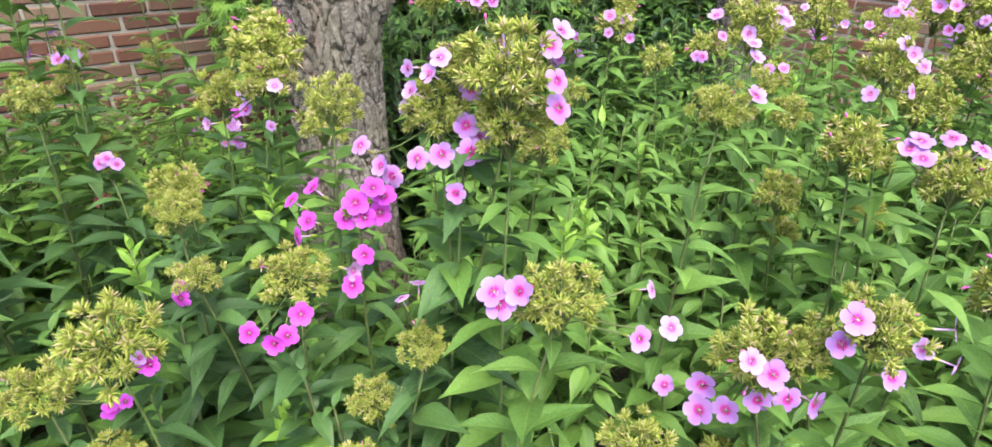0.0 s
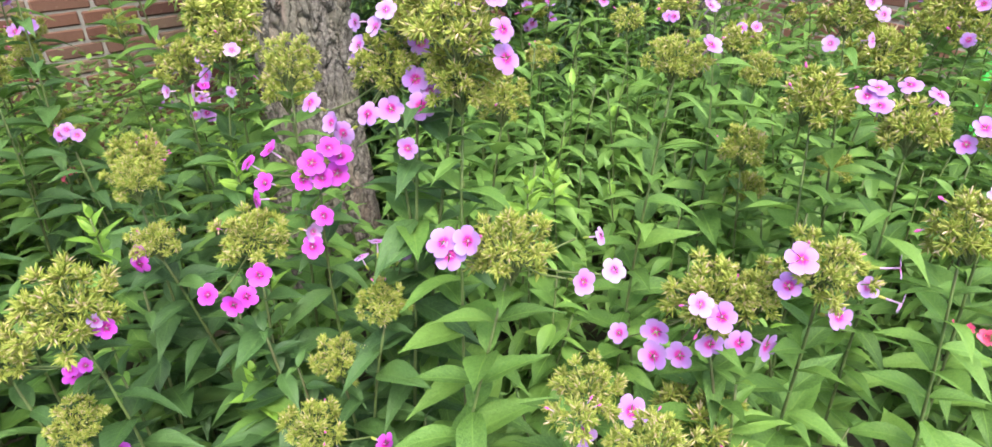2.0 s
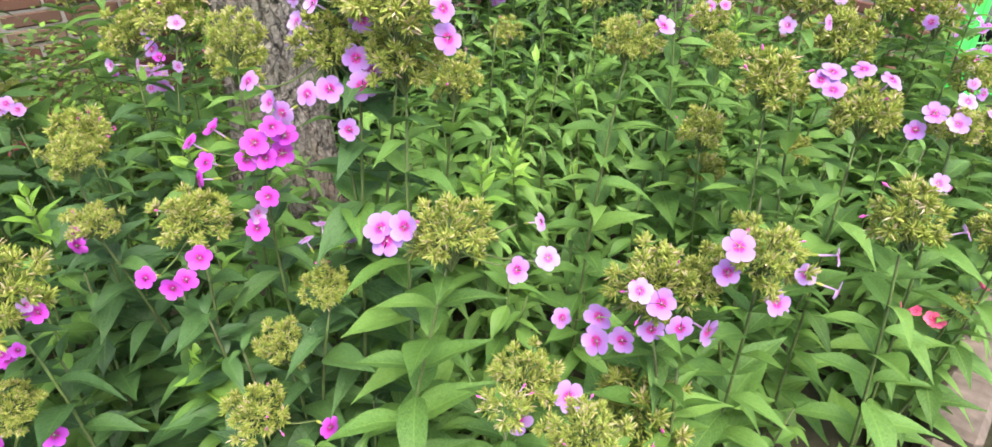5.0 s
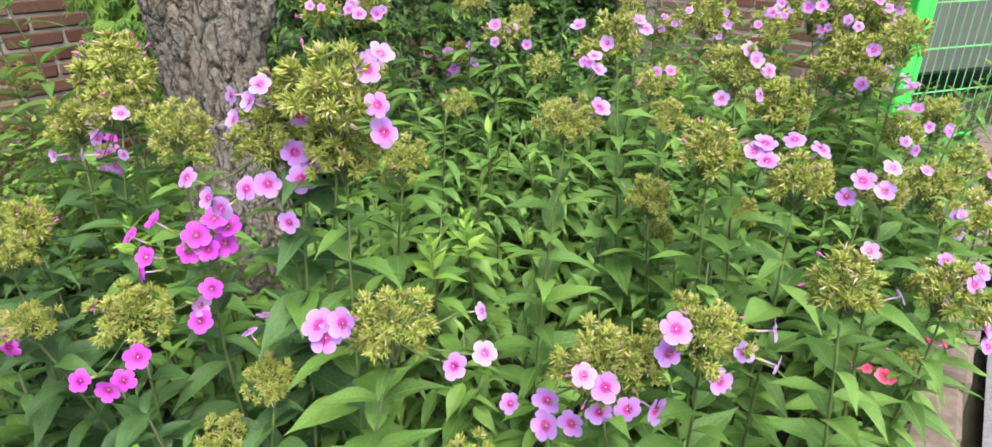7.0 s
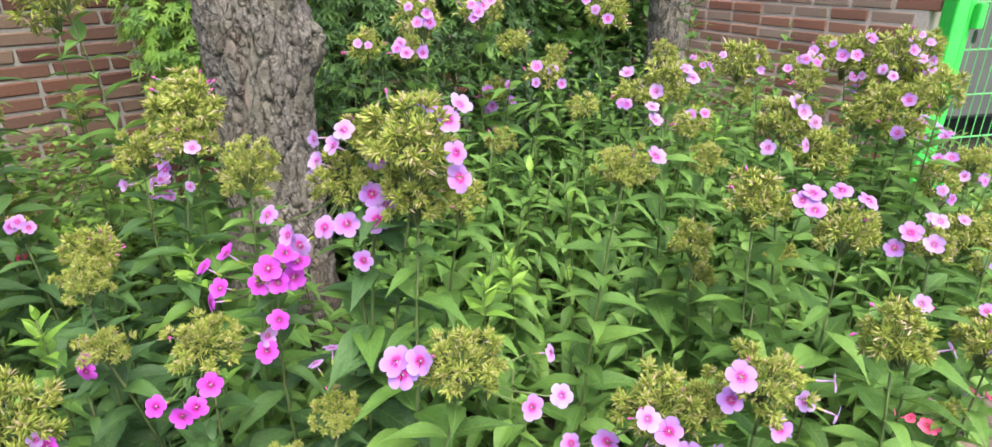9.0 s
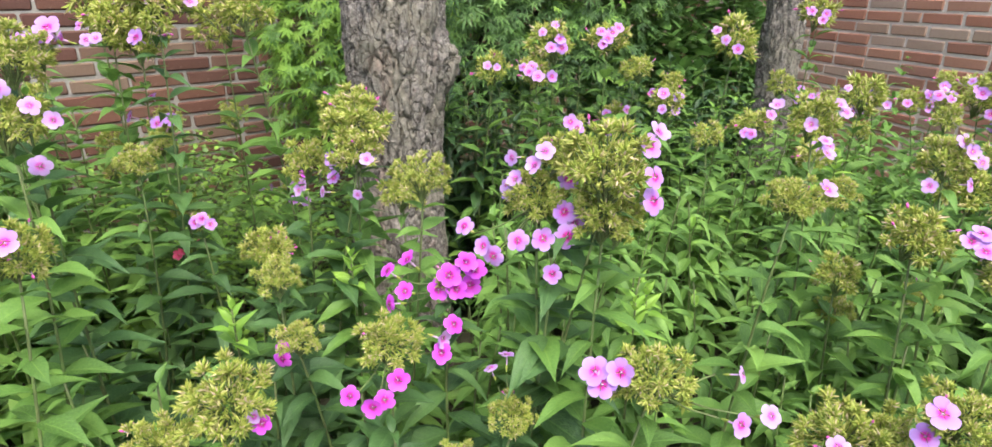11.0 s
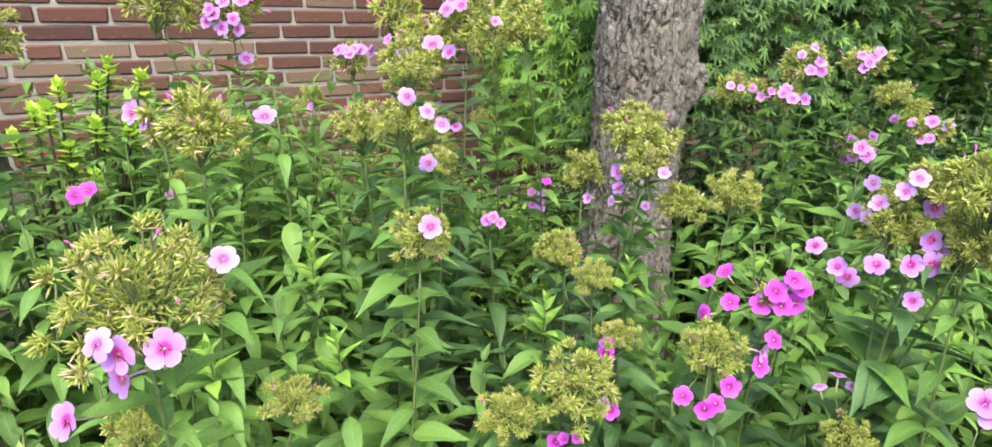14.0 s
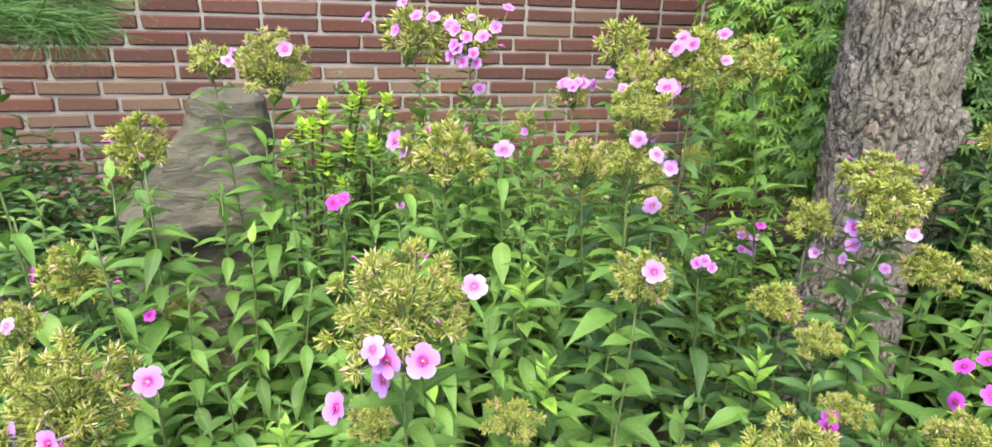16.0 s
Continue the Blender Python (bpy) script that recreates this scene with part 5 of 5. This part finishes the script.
phlox((0.687, 1.258, 0.872), 0.086, "pink", [(-1.0, 3.1, 3.5), (0.9, 3.0, 3.8), (2.1, 3.3, 2.4), (3.1, 3.0, 1.0), (2.0, 2.3, 4.2)])
phlox((0.561, 0.885, 0.799), 0.088, "", [])
phlox((0.145, 0.534, 0.554), 0.069, "", [])
phlox((0.290, 0.407, 0.620), 0.061, "", [])
phlox((0.842, 0.659, 0.590), 0.083, "", [])
phlox((1.015, 1.034, 0.966), 0.117, "", [])
phlox((0.128, 1.128, 0.671), 0.050, "magenta", [(1.4, 0.9, 2.9), (3.1, 1.6, 1.6)])
phlox((1.073, 0.582, 0.661), 0.091, "", [])
phlox((-0.342, 0.799, 0.602), 0.078, "pale", [(4.8, 2.9, 2.0)])
FRESH = [(0.81, 0.27, 0.44), (1.40, 0.25, 0.51), (0.71, 0.54, 0.60), (0.41, 0.53, 0.61), (0.40, 0.77, 0.65), (0.01, 0.58, 0.57), (0.25, 0.67, 0.56), (1.18, 0.14, 0.59), (1.38, 0.21, 0.52), (2.28, 0.19, 0.63), (0.97, 0.60, 0.60)]

# more phlox further back
r2 = random.Random(23)
BACK = []
for k in range(46):
    x, y = r2.uniform(1.75, 3.5), r2.uniform(-0.42, 0.75)
    if (Vector((x, y)) - Vector((2.93, 0.66))).length < 0.2 or y > 0.9 * (x - 0.9):
        continue
    if x > 2.6 and y < -0.25 or min([9] + [(Vector((x, y)) - q).length for q in BACK]) < 0.17:
        continue
    BACK.append(Vector((x, y)))
    n = r2.choice((0, 0, 3, 5))
    phlox((x, y, r2.uniform(0.58, 0.78)), r2.uniform(0.07, 0.11), r2.choice(("pink", "pale", "pink")) if n else "", scatter=n, leafy=1.0)
for k in range(16):
    x, y = r2.uniform(0.25, 1.2), r2.uniform(1.0, 2.2)
    n = r2.choice((0, 0, 0, 2, 4))
    phlox((x, y, r2.uniform(0.5, 0.72)), r2.uniform(0.05, 0.09), r2.choice(("pink", "pale")) if n else "", scatter=n, leafy=0.8)

for k in range(11):
    x = 1.15 + 0.14 * k + r2.uniform(-0.05, 0.05)
    if 1.2 < x < 1.75:
        continue
    n = r2.choice((0, 0, 2, 3))
    phlox((x, -0.50 + r2.uniform(-0.05, 0.04), r2.uniform(0.36, 0.56)), r2.uniform(0.07, 0.10), r2.choice(("pink", "pale")) if n else "", scatter=n)

# dark leafy plants before the maple, leaf colour darkened further for the shade there
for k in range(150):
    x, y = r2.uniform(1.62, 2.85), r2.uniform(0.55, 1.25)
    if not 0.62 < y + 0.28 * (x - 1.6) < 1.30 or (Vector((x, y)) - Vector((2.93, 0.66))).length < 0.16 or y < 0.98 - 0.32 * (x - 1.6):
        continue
    ob = thing("leafy_perennial", (x, y, ground_height(x, y) - 0.03), "tall leafy plant with narrow dark green leaves, darkened for shade", "plant", "leafy plants before the maple")
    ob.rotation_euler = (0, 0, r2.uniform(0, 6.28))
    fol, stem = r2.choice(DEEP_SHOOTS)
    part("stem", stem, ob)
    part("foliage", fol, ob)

# leafy shoots between them
SPOTS = []
gx = -0.9
while gx < 3.7:
    gy = -0.75
    while gy < 2.45:
        x, y = gx + rng.uniform(-0.055, 0.055), gy + rng.uniform(-0.055, 0.055)
        gy += 0.118
        if y < bed_edge(x) + 0.09 or (Vector((x, y)) - Vector((0.35, -0.3))).length < 0.42:
            continue
        if min((Vector((x, y)) - Vector(q)).length for q in ((1.405, 1.035), (2.93, 0.66))) < 0.2:
            continue
        if (Vector((x, y)) - Vector((-0.32, 1.85))).length < 0.46 or (x > 1.45 and y > 1.35) or x - 3.87 > 0.727 * (y + 0.17) - 0.2:
            continue
        near = (Vector((x, y)) - Vector((0.35, -0.3))).length
        if 1.28 < x < 1.68 and y < -0.36 or x > 0.80 and y > 1.25 or x > 3.3 and y < 0.25:
            continue
        if (Vector((x, y)) - Vector((1.08, 1.17))).length < 0.40 or (x < 0.02 and y > 1.2 and rng.random() < 0.75):
            continue
        if near < 0.85 or (x > 1.2 and y < 0.35) or (Vector((x, y)) - Vector((0.98, 0.85))).length < 0.4:
            kind = rng.randrange(2, 6) if x > 1.4 else rng.randrange(5)
        elif near < 1.25:
            kind = rng.randrange(2, 7)
        else:
            kind = rng.randrange(4, 10)
        tall = 1.0
        if y > 0.95 and x < 0.80:
            kind, tall = rng.randrange(6, 10), 1.12
        SPOTS.append((x, y, kind, rng.uniform(0, 6.28), tall * rng.uniform(0.88, 1.12)))
    gx += 0.118
SPOTS.sort(key=lambda s: (s[0] - 0.75) ** 2 + (s[1] - 0.15) ** 2)


for s in SPOTS[:295]:
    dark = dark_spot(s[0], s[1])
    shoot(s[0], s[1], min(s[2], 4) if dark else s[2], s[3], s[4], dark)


def far_foliage(spots):
    """The leafy shoots further off, joined."""
    vs, fs, us, at = [], [], [], 0
    for x, y, kind, turn, scale in spots:
        me = SHOOTS[kind][0]
        n = len(me.vertices)
        co = np.empty(n * 3)
        me.vertices.foreach_get("co", co)
        m = np.array(pose(x, y, ground_height(x, y) - 0.03, 0, 0, math.degrees(turn)) @ Matrix.Scale(scale, 4))
        vs.append((np.c_[co.reshape(-1, 3), np.ones(n)] @ m.T)[:, :3])
        fs += [tuple(i + at for i in p.vertices) for p in me.polygons]
        uv = np.zeros((n, 2))
        li = np.empty(len(me.loops), dtype=np.int32)
        me.loops.foreach_get("vertex_index", li)
        lu = np.empty(len(me.loops) * 2)
        me.uv_layers[0].data.foreach_get("uv", lu)
        uv[li] = lu.reshape(-1, 2)
        us.append(uv)
        at += n
    return merged("leafy_shoots", [((np.concatenate(vs), fs, np.concatenate(us)), ONE, LEAF)])


solid("leafy_shoots", far_foliage(SPOTS[295:]), "dense green lance-shaped phlox leaves further back", "plants", kind="stuff")


def fresh_shoot(x, y, top):
    """A young shoot that ends in a tuft of small bright yellow-green leaves."""
    r = random.Random(int(x * 1000 + y * 77))
    ob = thing("phlox_shoot", (x, y, ground_height(x, y) - 0.03), "young phlox shoot with bright yellow-green top leaves", "plant", "leafy shoots of the bed")
    tip = Vector((r.uniform(-0.03, 0.03), r.uniform(-0.03, 0.03), top))
    line = stem_points((0, 0, 0), tip, (0.02, 0.01, 0))
    part("stem", merged("stem", [(tube(line, [0.003 - 0.0015 * i / 8 for i in range(9)], 5), ONE, STEM)]), ob)
    low, tuft = [], []
    n = int(top / 0.04)
    for i in range(n):
        s = 0.15 + 0.75 * i / (n - 1)
        p = line[int(s * 8)].lerp(line[int(s * 8) + 1], s * 8 - int(s * 8))
        for side in (0, math.pi):
            low.append(leaf_pose(p, i * 1.57 + side + r.uniform(-0.3, 0.3), r.uniform(-20, 25), r.uniform(0.075, 0.10), r.uniform(-15, 15)))
    for i in range(5):
        p = tip + Vector((0, 0, -0.014 * i))
        for side in (0, math.pi):
            tuft.append(leaf_pose(p, i * 1.57 + side + r.uniform(-0.3, 0.3), 66 - 12 * i + r.uniform(-10, 10), 0.026 + 0.008 * i, r.uniform(-15, 15)))
    part("foliage", merged("foliage", [(BLADES[0], low[::2], LEAF), (BLADES[1], low[1::2], LEAF)]), ob)
    part("young_leaves", merged("young_leaves", [(BLADES[2], tuft, LEAF_LIME)]), ob, "bright yellow-green young leaves")
    return ob


for x, y, top in FRESH:
    fresh_shoot(x, y, top)
for x, y, kind in ((-0.20, 1.38, 5), (-0.06, 1.46, 6), (0.04, 1.36, 7), (-0.42, 1.18, 6), (-0.50, 1.36, 7), (-0.36, 1.30, 5), (0.10, 1.20, 6)):
    shoot(x, y, kind, x * 40)
